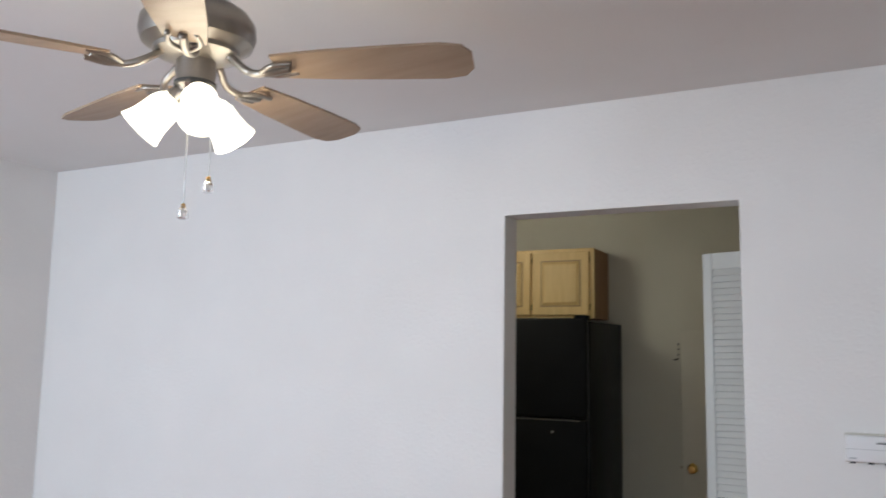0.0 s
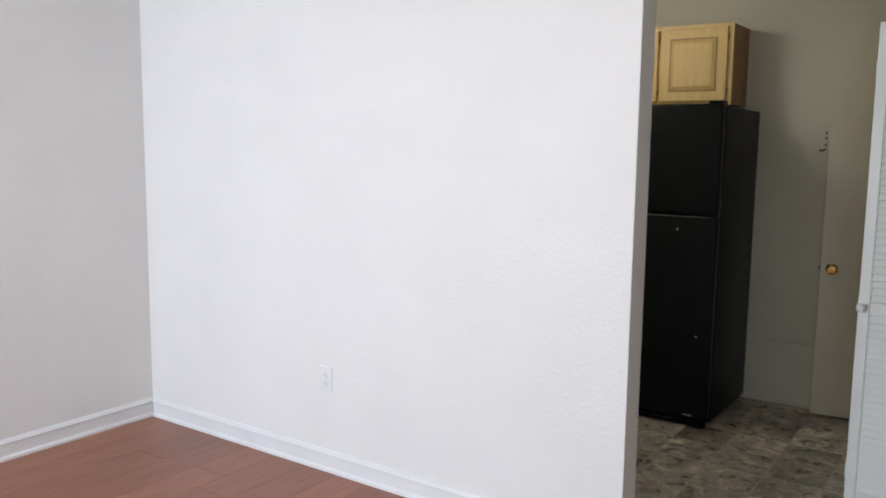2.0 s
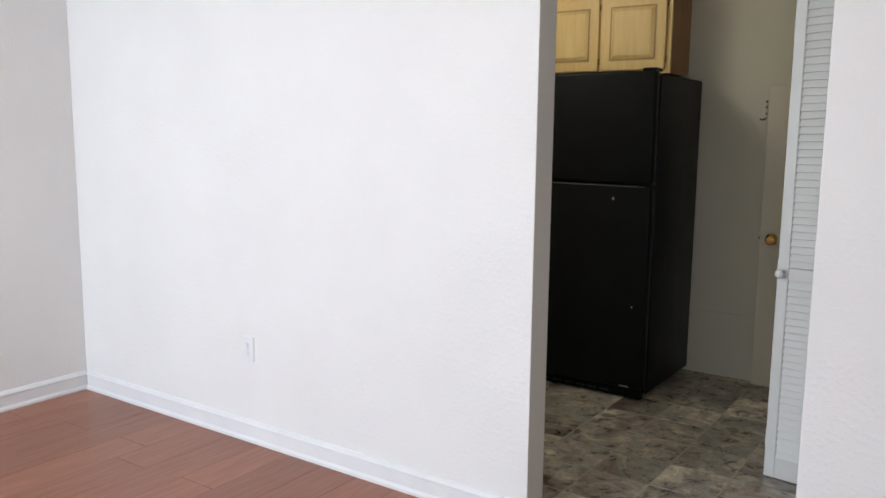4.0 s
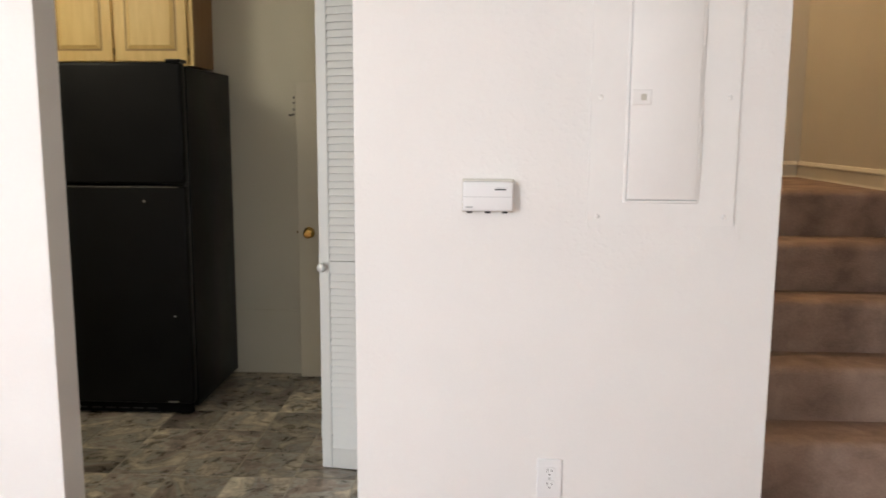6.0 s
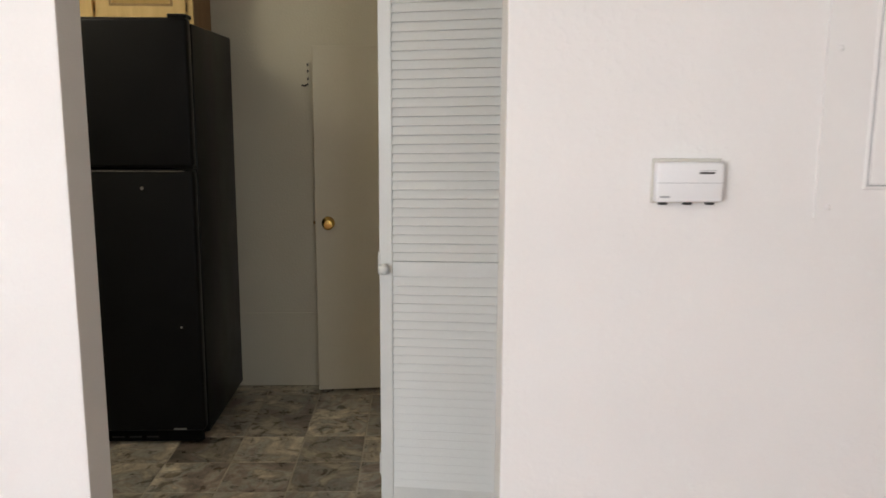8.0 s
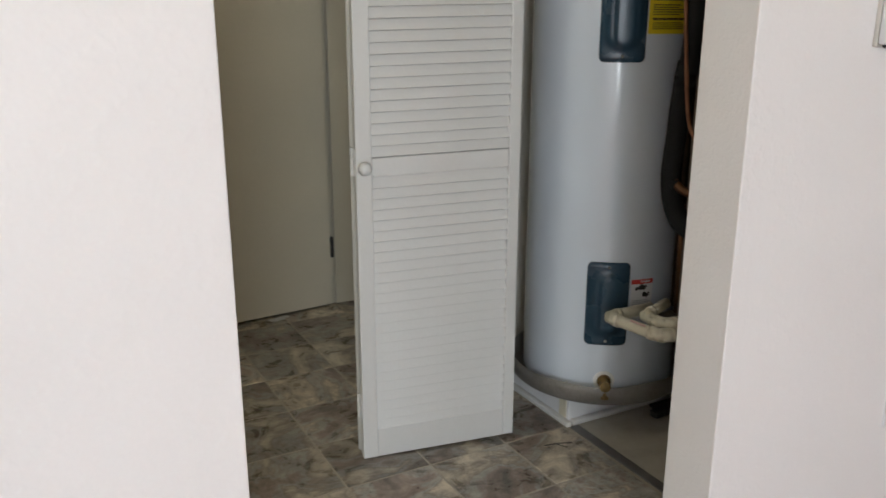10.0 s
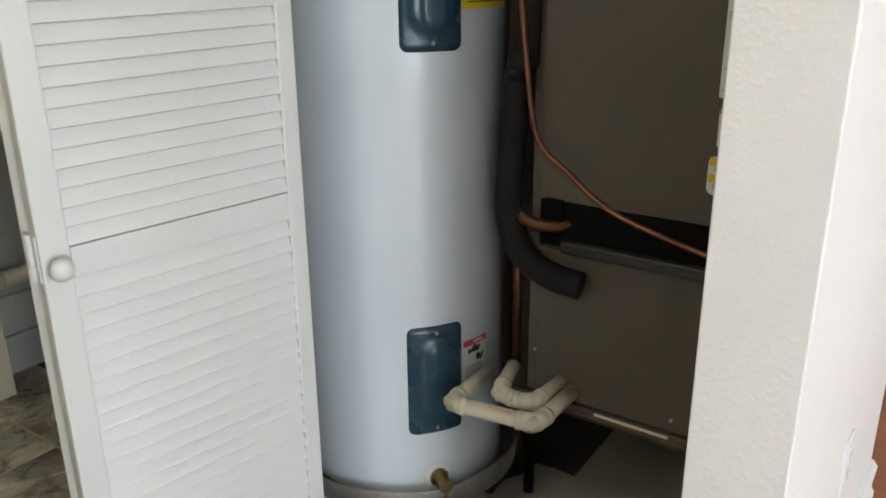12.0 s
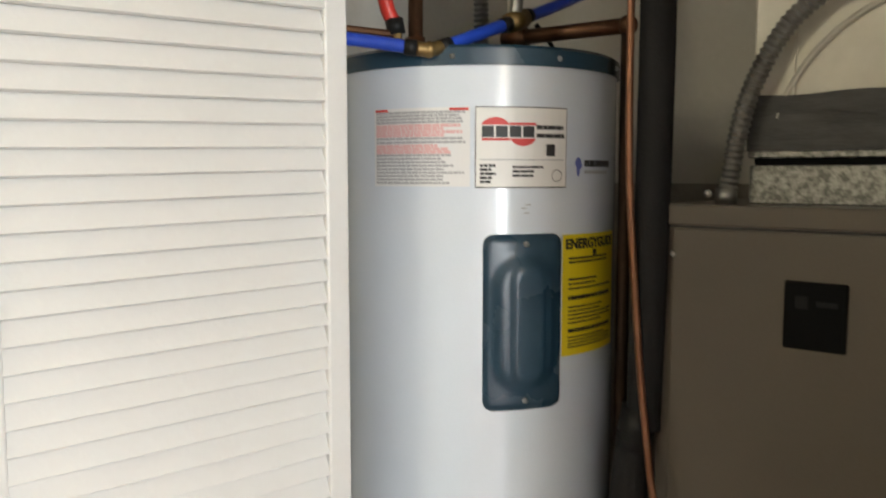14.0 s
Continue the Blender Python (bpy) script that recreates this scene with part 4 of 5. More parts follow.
for i in range(4):
    part("emblem_block", patch(-140 + 4.8 * i, -135.9 + 4.8 * i, 1.5105, 1.5265, TR + 0.0018, 0.0006, 2), INK, rate)
part("print", lines(-120.6, -109.3, [1.525, 1.513], 0.006, TR + 0.0018, 0.05), INK, rate)
part("crest", patch(-116.7, -113.2, 1.484, 1.501, TR + 0.0018, 0.0003, 4), INK, rate)
part("print", lines(-140.6, -134.5, [1.470 - 0.0058 * i for i in range(5)], 0.004, TR + 0.0018, 0.4), INK, rate)
part("print", lines(-129.3, -117.1, [1.468 - 0.0062 * i for i in range(3)], 0.0036, TR + 0.0018, 0.4), INK, rate)
part("print", lines(-140.6, -109.3, [1.4785], 0.0016, TR + 0.0018), GREYINK, rate)
bm = bmesh.new()
for k in range(20):
    a = 2 * math.pi * k / 20
    sphere(0.0009, Matrix.Translation(((TR + 0.002) * math.cos(radians(-112.3) + 0.0085 * math.cos(a) / TR), (TR + 0.002) * math.sin(radians(-112.3) + 0.0085 * math.cos(a) / TR), 1.4555 + 0.0085 * math.sin(a))), 6, 4, bm)
part("seal", bm, INK, rate)
sw = part("swirl_mark", bent_shape([(-102 + 1.9 * math.cos(radians(k)) * (1 if k < 180 else 0.5), 1.4685 + 0.0145 * math.sin(radians(k))) for k in range(0, 360, 15)], TR + 0.0009), BLUEINK, wh, "blue swirl emblem")
part("print", lines(-98.6, -80.0, [1.474], 0.010, TR + 0.0003), INK, sw)
part("print", lines(-98.6, -82.0, [1.461], 0.005, TR + 0.0003), GREYINK, sw)
en = part("label", patch(-109.0, -73.0, 1.184, 1.368, TR + 0.0004), YEL, wh, "bright yellow energy label")
bent_text("heading", "ENERGYGUIDE", 0.0205, -91.5, 1.353, TR + 0.0012, INK, en, 1.0)
for zs, h, g in (([1.332, 1.326], 0.003, 0.2), ([1.300 - 0.007 * i for i in range(3)], 0.003, 0.5), ([1.272], 0.006, 0.1), ([1.258 - 0.006 * i for i in range(5)], 0.0026, 0.4), ([1.222], 0.006, 0.1), ([1.212 - 0.005 * i for i in range(4)], 0.0025, 0.3)):
    part("print", lines(-106.2, -75.8, zs, h, TR + 0.0013, g), INK, en)
part("arrow", patch(-92.8, -90.5, 1.334, 1.343, TR + 0.0013, 0.0003, 3), INK, en)
dg = part("label", patch(-108.5, -91.5, 0.376, 0.498, TR + 0.0004), PAPER, wh, "white danger label with a red heading")
part("heading_band", patch(-108.5, -91.5, 0.484, 0.498, TR + 0.0013, 0.0003), REDINK, dg)
bent_text("heading", "DANGER", 0.0078, -98.0, 0.491, TR + 0.0017, PAPER, dg)
for lobes in (((-104.2, 0.4700, 0.0055), (-102.0, 0.4725, 0.005)), ((-100.2, 0.4745, 0.0085), (-98.4, 0.4700, 0.005), (-97.2, 0.4755, 0.004)), ((-98.0, 0.4520, 0.0075), (-96.0, 0.4480, 0.006), (-94.6, 0.4540, 0.004))):
    for a0, z0, q in lobes:
        part("picture", bent_shape([(a0 + 1.25 * q / 0.005 * math.cos(radians(k)), z0 + q * math.sin(radians(k)) * (1 + 0.3 * math.cos(radians(3 * k)))) for k in range(0, 360, 24)], TR + 0.0016), INK, dg)
part("print", lines(-107.3, -92.6, [0.434 - 0.0055 * i for i in range(10)], 0.003, TR + 0.0013, 0.3), GREYINK, dg)
# drain valve
va = radians(-123.7)
vm = Matrix.Rotation(va, 4, "Z") @ Matrix.Translation((TR, 0, 0.182))
dv = part("drain_valve", lathe([(0, 0), (0.021, 0.0), (0.021, 0.006), (0.013, 0.010), (0.012, 0.030), (0.016, 0.032), (0.016, 0.046), (0, 0.048)], 18, vm @ Matrix.Rotation(radians(90), 4, "Y")), DULLB, wh, "tarnished brass drain valve", smooth=40)
part("spout", lathe([(0, 0), (0.010, 0), (0.011, -0.030), (0.014, -0.032), (0.014, -0.040), (0, -0.040)], 14, vm @ Matrix.Translation((0.034, 0, 0.0))), DULLB, dv, smooth=40)
part("escutcheon", lathe([(0.0, 0.0015), (0.031, 0.0012), (0.033, -0.006), (0, -0.006)], 24, vm @ Matrix.Rotation(radians(90), 4, "Y")), CREAM, dv, "pale crusted ring round the valve", smooth=40)
part("nut", lathe([(0.013, 0.004), (0.022, 0.004), (0.022, 0.009), (0.013, 0.009)], 6, vm @ Matrix.Rotation(radians(90), 4, "Y")), DULLB, dv)

pan = thing("drain_pan", "dented aluminium drain pan under the water heater", "drain pan", at=pose(TX, TY, 0))
rnd = random.Random(3)
bm = lathe([(0, 0.122), (0.262, 0.122), (0.272, 0.128), (0.276, 0.178), (0.280, 0.181), (0.282, 0.178), (0.278, 0.126), (0.268, 0.117), (0, 0.117)], 64)
for v in bm.verts:
    if v.co.z > 0.15:
        a = math.atan2(v.co.y, v.co.x)
        v.co.z += 0.003 * math.sin(3 * a) + 0.002 * math.sin(7 * a + 1)
        v.co.xy *= 1 + 0.006 * math.sin(5 * a)
part("pan", bm, ALU, pan, smooth=50)
stand = thing("heater_stand", "low white painted wooden stand with chipped edges", "stand")
part("box", box(1.216, 1.75, 0.880, 1.285, 0, 0.116, 0.003), TRIM, stand)
part("corner_patch", box(1.2135, 1.219, 0.890, 0.925, 0.006, 0.108, 0.001), PVC, stand, "yellowed filler at the corner")
for p in ((1.196, 1.216, 0.858, 1.27), (1.222, 1.62, 0.858, 0.879)):
    part("shoe_strip", box(p[0], p[1], p[2], p[3], 0, 0.018, 0.005, 3), CREAM, stand, "cream quarter-round strip")
structure("trim", box(1.205, 1.238, T + 0.002, 0.856, 0.0, 0.005, 0.002), STRIP, "grey metal threshold strip at the closet")
bm = bmesh.new()
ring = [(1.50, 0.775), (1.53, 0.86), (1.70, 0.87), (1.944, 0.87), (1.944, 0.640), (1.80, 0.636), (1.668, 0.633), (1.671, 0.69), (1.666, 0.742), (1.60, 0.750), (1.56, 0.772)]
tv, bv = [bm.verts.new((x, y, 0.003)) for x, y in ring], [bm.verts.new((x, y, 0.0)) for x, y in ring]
bm.faces.new(tv)
for i in range(len(ring)):
    bm.faces.new((tv[i], bv[i], bv[(i + 1) % len(ring)], tv[(i + 1) % len(ring)]))
bmesh.ops.recalc_face_normals(bm, faces=bm.faces)
tagged(part("floor_patch", bm, DARKF), "dark bare patch of closet floor", kind="structure")
scrap = thing("paper_scrap", "small torn white paper scrap on the kitchen floor", "paper scrap")
bm = bmesh.new()
ends = [[bm.verts.new((0.698 + x, 2.175 + y, 0.001 + z + h)) for x, y, z in ((-0.028, -0.006, 0), (0.0, -0.012, 0.006), (0.03, 0.004, 0.001), (0.012, 0.014, 0.004), (-0.015, 0.008, 0.002))] for h in (0, 0.0008)]
bm.faces.new(ends[1]), bm.faces.new(ends[0][::-1])
for i in range(5):
    bm.faces.new((ends[0][i], ends[0][(i + 1) % 5], ends[1][(i + 1) % 5], ends[1][i]))
part("sheet", bm, PAPER, scrap)
bar = thing("wood_offcut", "dark scrap of wood on the closet floor", "scrap wood")
part("stick", box(-0.11, 0.11, -0.015, 0.015, 0.0, 0.022, 0.003, m=pose(1.585, 0.795, 0.003, 0, 0, 8)), DARKM, bar)

# ---- air handler ----
AX, AY0, AY1 = 1.37, 0.135, 0.618
ah = thing("air_handler", "taupe sheet metal air handler on a raised platform", "air handler")
part("carcass", box(AX + 0.012, 1.93, AY0, AY1, 0.402, 1.412, 0.003), TAUPE, ah)
part("side_flange", box(AX + 0.006, AX + 0.02, AY1 - 0.022, AY1 + 0.001, 0.402, 1.40), TAUPE, ah)
part("top_cap", box(AX - 0.004, 1.932, AY0 - 0.003, AY1 + 0.003, 1.386, 1.416, 0.004), TAUPE, ah)
up = part("upper_panel", box(AX, AX + 0.014, AY0 + 0.004, AY1 - 0.018, 0.828, 1.3825, 0.003), TAUPE, ah)
lo = part("lower_panel", box(AX, AX + 0.014, AY0 + 0.004, AY1 - 0.018, 0.404, 0.728, 0.003), TAUPE, ah)
part("cap_gap", box(AX + 0.001, AX + 0.013, AY0 + 0.002, AY1 - 0.002, 1.3825, 1.3862), DARKM, ah)
# shallow box; its black colour stands for the shade inside a deep slot
part("coil_slot", box(AX + 0.004, AX + 0.0135, AY0 + 0.004, AY1 - 0.018, 0.735, 0.826), GASK, ah, "dark recessed pipe slot")
part("slot_rail", box(AX - 0.012, AX + 0.012, AY0 + 0.004, AY1 - 0.07, 0.726, 0.752, 0.006), DARKM, ah, "dark grey rail under the slot")
part("slot_block", box(AX - 0.006, AX + 0.006, AY1 - 0.07, AY1 - 0.03, 0.785, 0.832, 0.003), GASK, ah)
part("control_window", box(AX - 0.003, AX + 0.003, 0.365, 0.443, 1.231, 1.320, 0.003), GASK, up, "black control window")
part("recess", box(AX - 0.0035, AX - 0.0028, 0.370, 0.438, 1.240, 1.312), GASK, up)
for y0, y1, z0, z1 in ((0.412, 0.428, 1.285, 1.302), (0.376, 0.402, 1.289, 1.296)):
    part("switch", box(AX - 0.005, AX - 0.003, y0, y1, z0, z1, 0.001), FOAM, up)


def front(m_y, z):
    """A frame on the air handler's front: x to the viewer's right, y up."""
    return Matrix(((0, 0, -1, AX - 0.0022), (-1, 0, 0, m_y), (0, 1, 0, z), (0, 0, 0, 1)))


def sticker(y0, y1, z0, z1, material, label, corner=0.003):
    bm = plate(y1 - y0, z1 - z0, 0.0012, corner)
    bmesh.ops.transform(bm, matrix=Matrix.Translation((AX, (y0 + y1) / 2, (z0 + z1) / 2)) @ Matrix.Rotation(radians(-90), 4, "Z"), verts=bm.verts)
    return part("label", bm, material, up, label)


def bars(y0, y1, zs, h, parent, material, ragged=0.0):
    bm = bmesh.new()
    for z in zs:
        box(AX - 0.0019, AX - 0.0011, y0 + (y1 - y0) * ragged * rnd.random(), y1, z - h / 2, z + h / 2, bm=bm)
    return part("print", bm, material, parent)


pl = sticker(0.172, 0.272, 1.052, 1.304, PAPER, "large white printed data label")
bars(0.258, 0.267, [1.292, 1.286], 0.004, pl, GREYINK)
bars(0.18, 0.225, [1.272], 0.007, pl, INK, 0.1)
bars(0.245, 0.267, [1.272], 0.004, pl, GREYINK)
bars(0.19, 0.266, [1.258, 1.253, 1.248], 0.0022, pl, GREYINK, 0.4)
for y0, y1 in ((0.248, 0.262), (0.224, 0.240), (0.204, 0.216), (0.182, 0.194)):
    bars(y0, y1, [1.234 - 0.0042 * i for i in range(9)], 0.0024, pl, GREYINK)
bars(0.185, 0.268, [1.188 - 0.0045 * i for i in range(3)], 0.0022, pl, GREYINK, 0.4)
bars(0.19, 0.268, [1.10], 0.0022, pl, GREYINK, 0.2)
bars(0.20, 0.268, [1.065], 0.0028, pl, GREYINK, 0.4)
wl2 = sticker(0.176, 0.268, 0.970, 1.034, PAPER, "small white warning label with an orange heading")
bars(0.177, 0.267, [1.029], 0.007, wl2, ORINK)
lettering("heading", "WARNING", 0.0072, front(0.222, 1.029), INK, wl2)
bars(0.248, 0.262, [1.004, 0.996], 0.009, wl2, INK, 0.2)
bars(0.18, 0.242, [1.016 - 0.0052 * i for i in range(8)], 0.0024, wl2, GREYINK, 0.3)
yl = sticker(0.172, 0.278, 0.886, 0.953, PAPER, "white caution label with yellow bands", 0.012)
for z, word in ((0.944, "CAUTION"), (0.915, "ATTENTION")):
    bars(0.173, 0.276, [z], 0.014, yl, YEL)
    lettering("heading", word, 0.0095, front(0.222, z), INK, yl)
    part("warning_triangle", box(AX - 0.0023, AX - 0.0016, 0.250, 0.256, z - 0.004, z + 0.004), INK, yl)
    bars(0.18, 0.268, [z - 0.011, z - 0.0155], 0.0022, yl, GREYINK, 0.3)
for y, z in ((0.60, 0.50), (0.30, 0.43), (0.598, 1.345)):
    part("screw", sphere(0.004, Matrix.Translation((AX, y, z)), 8, 6), STEEL, ah)
pf = thing("platform", "grey boarded platform under the air handler", "platform")
part("deck", box(AX - 0.006, 1.945, T + 0.004, 0.70, 0.383, 0.400, 0.002), TAUPE, pf)
part("rusty_edge", box(AX - 0.009, AX - 0.0062, 0.16, 0.53, 0.3835, 0.3915, 0.001), RUST, pf, "rusty front edge")
part("edge_strip", box(AX - 0.0105, AX - 0.0088, 0.30, 0.455, 0.3925, 0.3985), PVC, pf, "cream torn sealing strip")
for x, y in ((1.90, 0.15), (1.90, 0.26), (1.42, 0.15)):
    part("leg", box(x - 0.02, x + 0.02, y - 0.02, y + 0.02, 0.0, 0.376, 0.002), DARKM, pf)
baseboard("baseboard", 1.95, T, 1.95, CY, -1, 0, 0.0, BRGREY, "grimy stained baseboard at the back of the closet")
structure("trim", box(1.944, 1.9495, 0.60, CY - 0.002, 0.101, 1.438, 0.001), BRGREY, "dark brown-grey board on the closet back wall")

ple = thing("duct_plenum", "galvanised supply plenum sealed with dark mastic above the air handler", "duct")
PX = 1.445
part("collar", box(PX, 1.9, 0.14, 0.520, 1.416, 1.470, 0.002), GALV, ple, "spangled galvanised collar")
part("joint_gap", box(PX + 0.006, 1.89, 0.145, 0.515, 1.470, 1.480), GASK, ple)
part("flange", box(PX - 0.004, 1.9, 0.139, 0.522, 1.480, 1.490, 0.002), GALV, ple)
bm = box(PX - 0.004, 1.9, 0.138, 0.524, 1.490, 1.566)
bmesh.ops.subdivide_edges(bm, edges=bm.edges[:], cuts=14, use_grid_fill=True)
for v in bm.verts:
    k = noise.noise(v.co * Vector((1, 14, 40)))
    v.co.x -= 0.006 * max(k, -0.3) * (v.co.x < 1.6)
    if v.co.z > 1.56:
        v.co.z += 0.005 * noise.noise(v.co * 17)
part("mastic_band", bm, MASTIC, ple, "smeared dark mastic seal", smooth=60)
part("duct", box(PX + 0.002, 1.9, 0.14, 0.520, 1.555, 2.436, 0.004), DUCT, ple, "pale metal-faced duct")
# thin arc whose darker colour paints a curved shadow band on the duct
bm = bmesh.new()
tube([(PX, 0.27 + 0.222 * math.cos(radians(a)), 1.475 + 0.222 * math.sin(radians(a))) for a in range(10, 176, 6)], 0.0045, 10, False, bm=bm)
part("round_bead", bm, mat("bead_shade", (0.42, 0.405, 0.35), (0.52, 0.50, 0.43), 0.6, scale=20), ple, "round arc on the duct, coloured as its shadow band", smooth=60)
part("tape_strip", box(PX - 0.002, PX + 0.003, 0.462, 0.474, 1.555, 2.40), DUCT, ple)

# ---- closet pipes ----
fo = thing("refrigerant_line", "black foam-insulated refrigerant line beside the air handler", "pipe")
part("sleeve", tube([(1.365, 0.628, 2.43), (1.366, 0.627, 1.6), (1.362, 0.634, 1.085)], 0.0255, 16), FOAM, fo, smooth=60)
part("joint_tape", tube([(1.362, 0.638, 1.115), (1.36, 0.648, 1.055)], 0.028, 16, False), RUBBER, fo, "glossy taped joint", smooth=60)
part("sleeve", tube([(1.36, 0.645, 1.08), (1.36, 0.660, 0.92), (1.356, 0.662, 0.80), (1.346, 0.627, 0.722), (1.335, 0.56, 0.688), (1.345, 0.49, 0.674)], 0.0275, 16), FOAM, fo, smooth=60)
part("copper_stub", tube([(1.35, 0.64, 0.80), (1.352, 0.61, 0.782), (1.362, 0.56, 0.778), (1.395, 0.53, 0.786)], 0.012, 12), BRONZE, fo, "bare copper stub")
part("sleeve_end", tube([(1.348, 0.662, 0.802), (1.350, 0.632, 0.790)], 0.017, 12, False), FOAM, fo)
part("tape_mark", box(1.325, 1.334, 0.612, 0.618, 0.69, 0.73, 0.002), PAPER, fo)
cu = thing("copper_line", "thin bare copper line hanging in front of the air handler", "pipe")
part("pipe", tube([(1.328, 0.652, 2.43), (1.328, 0.650, 1.75), (1.329, 0.648, 1.48), (1.331, 0.637, 1.30), (1.338, 0.620, 1.10), (1.34, 0.593, 0.954), (1.34, 0.525, 0.895), (1.338, 0.441, 0.838), (1.34, 0.33, 0.803), (1.352, 0.216, 0.774), (1.38, 0.17, 0.765)], 0.0054, 10), COPPER, cu, smooth=60)
tp = thing("relief_pipe", "tarnished copper relief pipe running down beside the water heater", "pipe")
part("drop", tube([(1.47, 0.727, 1.692), (1.47, 0.727, 0.40)], 0.0105, 12, False), SHADECU, tp, smooth=60)
part("elbow", sphere(0.0165, Matrix.Translation((1.47, 0.727, 1.692))), BRONZE, tp, smooth=60)
part("run", tube([(1.445, 0.95, 1.690), (1.47, 0.727, 1.692)], 0.0125, 12, False), BRONZE, tp, smooth=60)
part("coupling", tube([(1.446, 0.945, 1.690), (1.451, 0.905, 1.690)], 0.0165, 12, False), BRONZE, tp, smooth=60)
sp = thing("copper_riser", "tarnished copper water pipe rising from the heater", "pipe")
part("pipe", tube([(1.233, 0.965, 1.628), (1.233, 0.965, 2.43)], 0.0115, 12, False), BRONZE, sp, smooth=60)
part("coupling", tube([(1.233, 0.965, 1.63), (1.233, 0.965, 1.668)], 0.015, 12, False), BRONZE, sp, smooth=60)
bp = thing("blue_water_pipe", "bright blue plastic water pipe over the heater top", "pipe")
part("pipe", tube([(0.98, 1.045, 1.655), (1.075, 0.965, 1.648), (1.140, 0.890, 1.635)], 0.0095, 12), PEXB, bp, smooth=60)
part("pipe", tube([(1.182, 0.868, 1.638), (1.303, 0.850, 1.683), (1.40, 0.848, 1.716), (1.60, 0.846, 1.79), (1.93, 0.85, 1.90)], 0.0095, 12), PEXB, bp, smooth=60)
part("elbow", sphere(0.0120, Matrix.Translation((1.161, 0.876, 1.633))), DULLB, bp, "brass elbow", smooth=60)
part("elbow_barb", tube([(1.145, 0.886, 1.634), (1.161, 0.876, 1.633), (1.180, 0.869, 1.638)], 0.0105, 12), DULLB, bp, smooth=60)
for p, q in (((1.133, 0.898, 1.636), (1.145, 0.885, 1.634)), ((1.178, 0.869, 1.637), (1.194, 0.866, 1.643)), ((1.300, 0.850, 1.682), (1.318, 0.850, 1.688)), ((1.358, 0.849, 1.702), (1.374, 0.849, 1.708))):
    part("crimp_ring", tube([p, q], 0.0115, 12, False), RUBBER, bp, smooth=60)
tv2 = part("tee", tube([(1.318, 0.850, 1.688), (1.358, 0.849, 1.702)], 0.0155, 12, False), DULLB, bp, "brass tee", smooth=60)
part("stem", tube([(1.336, 0.850, 1.70), (1.342, 0.853, 1.80), (1.36, 0.90, 2.2), (1.36, 0.92, 2.43)], 0.010, 12), CONDUIT, tv2, smooth=60)
rd = thing("red_water_pipe", "bright red plastic water pipe over the heater top", "pipe")
part("pipe", tube([(1.145, 0.971, 2.43), (1.155, 0.966, 1.80), (1.173, 0.953, 1.676)], 0.011, 12), PEXR, rd, smooth=60)
part("crimp_ring", tube([(1.172, 0.954, 1.686), (1.175, 0.951, 1.664)], 0.0135, 12, False), RUBBER, rd, smooth=60)
part("stub", tube([(1.175, 0.951, 1.668), (1.177, 0.949, 1.628)], 0.008, 10, False), DULLB, rd)
part("branch", tube([(1.0, 1.02, 1.668), (1.173, 0.953, 1.664)], 0.006, 8, False), BRONZE, rd)


def conduit(name, label, pts, r):
    ob = thing(name, label, "conduit")
    path = smooth_path(pts, 6)
    fine, d = [], 0.0
    total = sum((b - a).length for a, b in zip(path, path[1:]))
    n = int(total / 0.0045)
    cum = [0.0]
    for a, b in zip(path, path[1:]):
        cum.append(cum[-1] + (b - a).length)
    j = 0
    for i in range(n + 1):
        s = total * i / n
        while j < len(path) - 2 and cum[j + 1] < s:
            j += 1
        k = (s - cum[j]) / max(cum[j + 1] - cum[j], 1e-9)
        fine.append(path[j].lerp(path[j + 1], k))
    part("armour", tube(fine, r, 14, False, ribs=0.11), CONDUIT, ob)
    e = fine[0]
    part("connector", tube([e + Vector((0, 0, 0.022)), e], r * 1.2, 12, False), CONDUIT, ob, smooth=40)
    part("locknut_screw", sphere(0.006, Matrix.Translation(e + Vector((-0.006, 0.024, 0.014))), 8, 6), STEEL, ob)
    return ob


conduit("flexible_conduit", "ribbed metal conduit curving up from the air handler", [(1.410, 0.539, 1.416), (1.412, 0.534, 1.46), (1.412, 0.526, 1.512), (1.412, 0.508, 1.577), (1.413, 0.467, 1.652), (1.416, 0.410, 1.700), (1.428, 0.30, 1.76), (1.435, 0.24, 1.86)], 0.0125)
conduit("flexible_conduit", "ribbed metal conduit rising from the heater top", [(1.411, 0.973, 1.634), (1.409, 0.973, 1.80), (1.412, 0.99, 2.1), (1.412, 1.02, 2.43)], 0.0125)
wr = thing("cable", "short black cable on the heater top", "cable")
part("cable", tube([(1.50, 0.92, 1.72), (1.525, 0.90, 1.68), (1.55, 0.90, 1.638)], 0.004, 8), RUBBER, wr)


def pvc_run(name, label, pts, r=0.0165):
    ob = thing(name, label, "pipe", "condensate pipes")
    pts = [Vector(p) for p in pts]
    for i, (a, b) in enumerate(zip(pts, pts[1:])):
        part("pipe", tube([a, b], r, 14, False), PVC, ob, smooth=60)
    for a, b, c in zip(pts, pts[1:], pts[2:]):
        u, w = (a - b).normalized(), (c - b).normalized()
        el = part("elbow", tube([b + u * 0.036, b + u * 0.016 + w * 0.003, b + w * 0.016 + u * 0.003, b + w * 0.036], r * 1.13, 14), PVC, ob, smooth=60)
        for d in (u, w):
            part("socket", tube([b + d * 0.026, b + d * 0.040], r * 1.18, 14, False), PVC, el, smooth=60)
    return ob


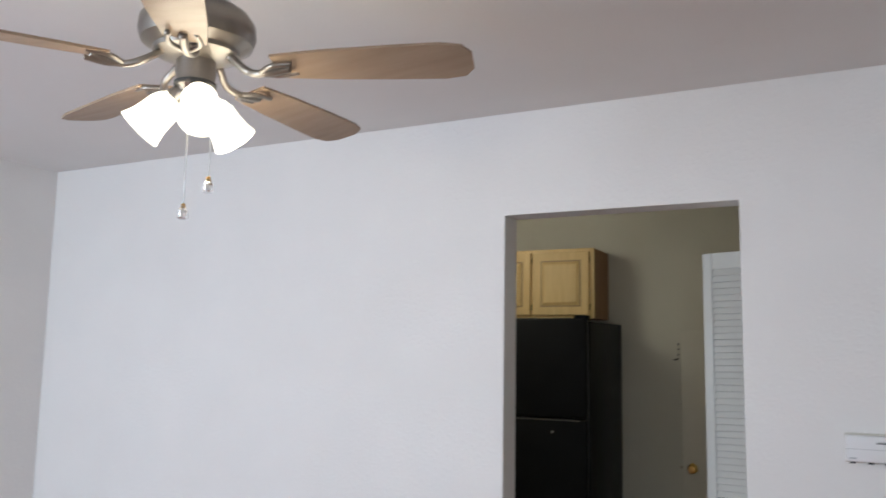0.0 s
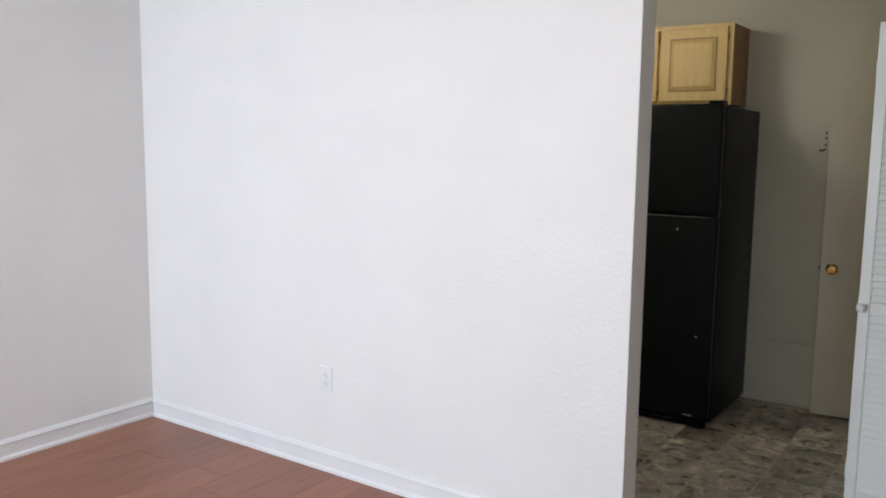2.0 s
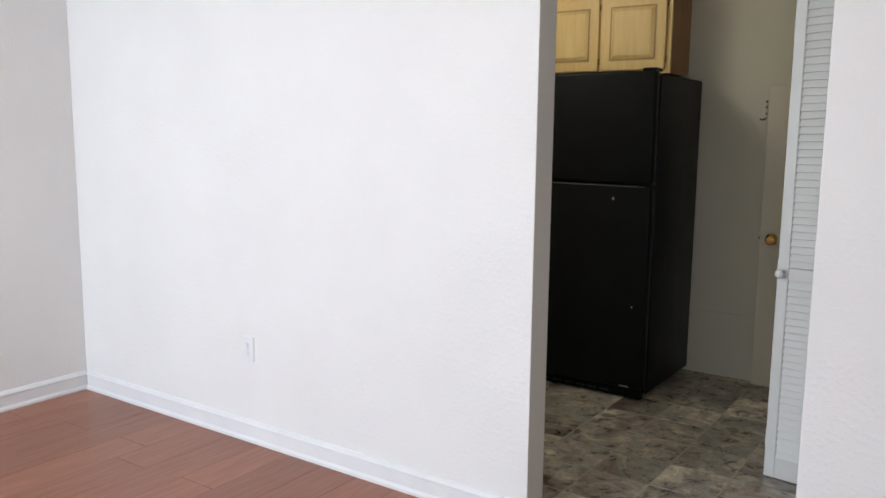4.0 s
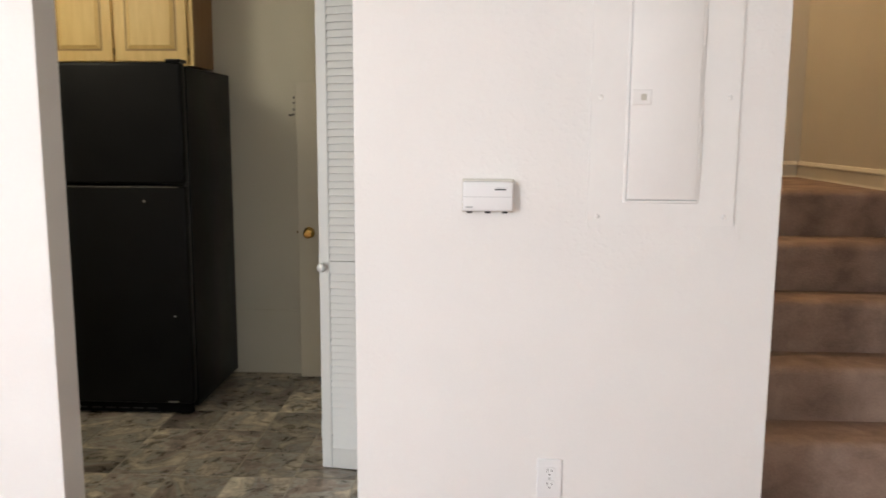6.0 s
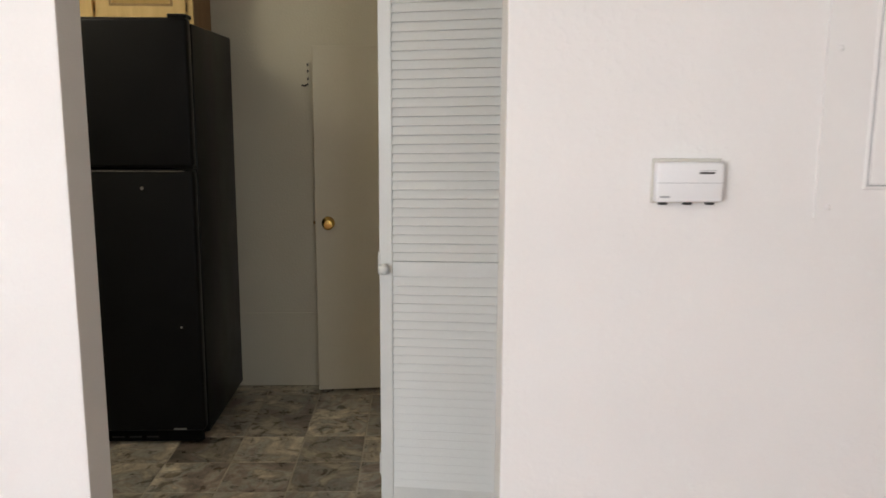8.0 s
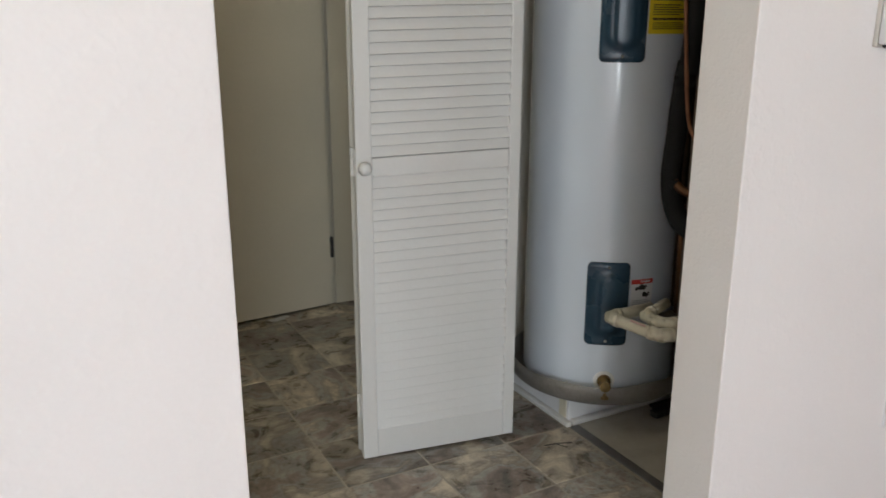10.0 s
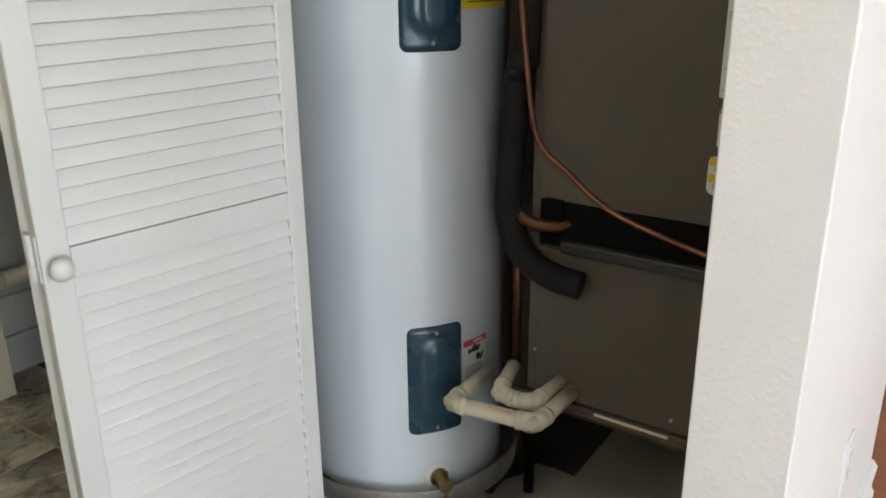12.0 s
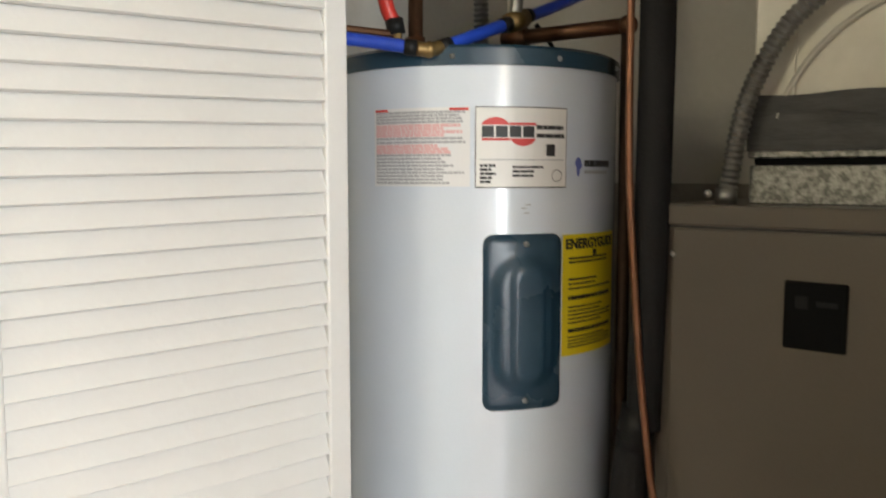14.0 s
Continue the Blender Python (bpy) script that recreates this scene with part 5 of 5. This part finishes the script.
pv = pvc_run("condensate_pipe", "yellowed white plastic drain pipe with elbows", [(1.372, 0.512, 0.424), (1.222, 0.512, 0.424), (1.200, 0.700, 0.420), (1.36, 0.706, 0.418)])
part("print", tube([(1.2045, 0.56, 0.4408), (1.2005, 0.61, 0.4396)], 0.0022, 6, False), PINKINK, pv, "faded red lettering")
pvc_run("condensate_pipe", "short yellowed plastic drain pipe with elbows", [(1.372, 0.540, 0.440), (1.262, 0.545, 0.438), (1.258, 0.622, 0.438), (1.36, 0.645, 0.452)], 0.0150)
tr = thing("drain_funnel", "grey plastic drain funnel on a black standpipe", "drain")
part("cup", lathe([(0.030, 0.285), (0.037, 0.285), (0.037, 0.230), (0.024, 0.220), (0.022, 0.182), (0.0, 0.182), (0.0, 0.188), (0.018, 0.188), (0.019, 0.221), (0.031, 0.233)], 22, Matrix.Translation((1.545, 0.700, 0))), mat("grey_pvc", (0.40, 0.39, 0.36), (0.31, 0.30, 0.275), 0.5), tr, smooth=40)
part("standpipe", tube([(1.545, 0.700, 0.003), (1.545, 0.700, 0.184)], 0.013, 14, False), GASK, tr, smooth=60)
cv = thing("copper_riser", "copper pipe behind the heater", "pipe")
part("pipe", tube([(1.435, 0.68, 0.40), (1.43, 0.68, 0.72)], 0.009, 10, False), BRONZE, cv, smooth=60)
part("foot", tube([(1.62, 0.76, 0.003), (1.50, 0.71, 0.20), (1.435, 0.68, 0.41)], 0.009, 10), SHADECU, cv, smooth=60)

# ---- floor pieces ----
kf = bpy.data.objects["floor_kitchen"]
TS = 0.2535
tile_mesh = None
for i in range(-6, 7):
    for j in range(-3, 11):
        x0, y0 = -0.034 + i * TS, 0.617 + j * TS
        x1, y1 = min(x0 + TS, CX - 0.02), y0 + TS
        y0c, y1c = max(y0, T * 0.5), y1
        if x1 - x0 < 0.03 or y1c - y0c < 0.03 or y0 > UY - 0.05 or (y1 > KY - 0.01 and x0 < 0.9):
            if not (y0 < KY - 0.03 and y1 > KY - 0.01 and x0 < 0.9):
                continue
            y1c = KY - 0.009
        whole = abs(x1 - x0 - TS) < 1e-4 and abs(y1c - y0c - TS) < 1e-4
        if whole and tile_mesh:
            ob = new("tile", tile_mesh)
        else:
            w, d = x1 - x0, y1c - y0c
            ob = part("tile", box(-w / 2 + 0.003, w / 2 - 0.003, -d / 2 + 0.003, d / 2 - 0.003, -0.004, 0.0, 0.001, 1), TILE)
            if whole:
                tile_mesh = ob.data
        ob.parent = kf
        ob.location = ((x0 + x1) / 2, (y0c + y1c) / 2, 0)
lf = bpy.data.objects["floor"]
PW, PL = 0.192, 1.29
plank_mesh = None
rnd = random.Random(8)
n = 0
x = LX
while x < RX - 0.02:
    y = T * 0.5 - 0.004 - rnd.uniform(0.3, 1.2)
    first = True
    yy = T * 0.5 - 0.004
    w = min(PW, RX - x)
    while yy > BY:
        y2 = max(y, BY)
        if yy - y2 > 0.05:
            whole = abs(yy - y2 - PL) < 1e-4 and abs(w - PW) < 1e-4
            if whole and plank_mesh:
                ob = new("plank", plank_mesh)
            else:
                ob = part("plank", box(-w / 2 + 0.0006, w / 2 - 0.0006, -(yy - y2) / 2 + 0.0006, (yy - y2) / 2 - 0.0006, -0.006, 0.0, 0.0008, 1), WOODF)
                if whole:
                    plank_mesh = ob.data
            ob.parent = lf
            ob.location = (x + w / 2, (yy + y2) / 2, 0)
            n += 1
        yy, y = y2, y2 - PL
    x += PW

# ---- small debris ----
tw = thing("twig", "thin dry twig lying on the vinyl floor", "debris")
tb2 = bmesh.new()
tube([(1.070, 0.800, 0.003), (1.11, 0.79, 0.004), (1.155, 0.775, 0.003)], 0.0017, 6, bm=tb2)
tube([(1.105, 0.791, 0.004), (1.125, 0.760, 0.003)], 0.0012, 6, False, bm=tb2)
part("stem", tb2, DARKM, tw)
sc = thing("paper_scrap", "small crumpled paper scrap on the floor by the low door", "debris")
bm = bmesh.new()
bmesh.ops.create_grid(bm, x_segments=6, y_segments=4, size=0.5)
for v in bm.verts:
    v.co = Vector((v.co.x * 0.09, v.co.y * 0.028, 0.004 + 0.005 * abs(noise.noise(v.co * 5))))
bmesh.ops.solidify(bm, geom=bm.faces[:], thickness=0.0008)
bmesh.ops.transform(bm, matrix=pose(0.70, 2.19, 0.001, 0, 0, 12), verts=bm.verts)
part("paper", bm, PAPER, sc)
for i, (a0, z) in enumerate(((-126, 1.408), (-124.5, 1.413), (-125, 1.401))):
    part("scuff", patch(a0, a0 + 2.2, z, z + 0.0014, TR + 0.0002, 0.0003, 2), GREYINK, wh, "small scuff")
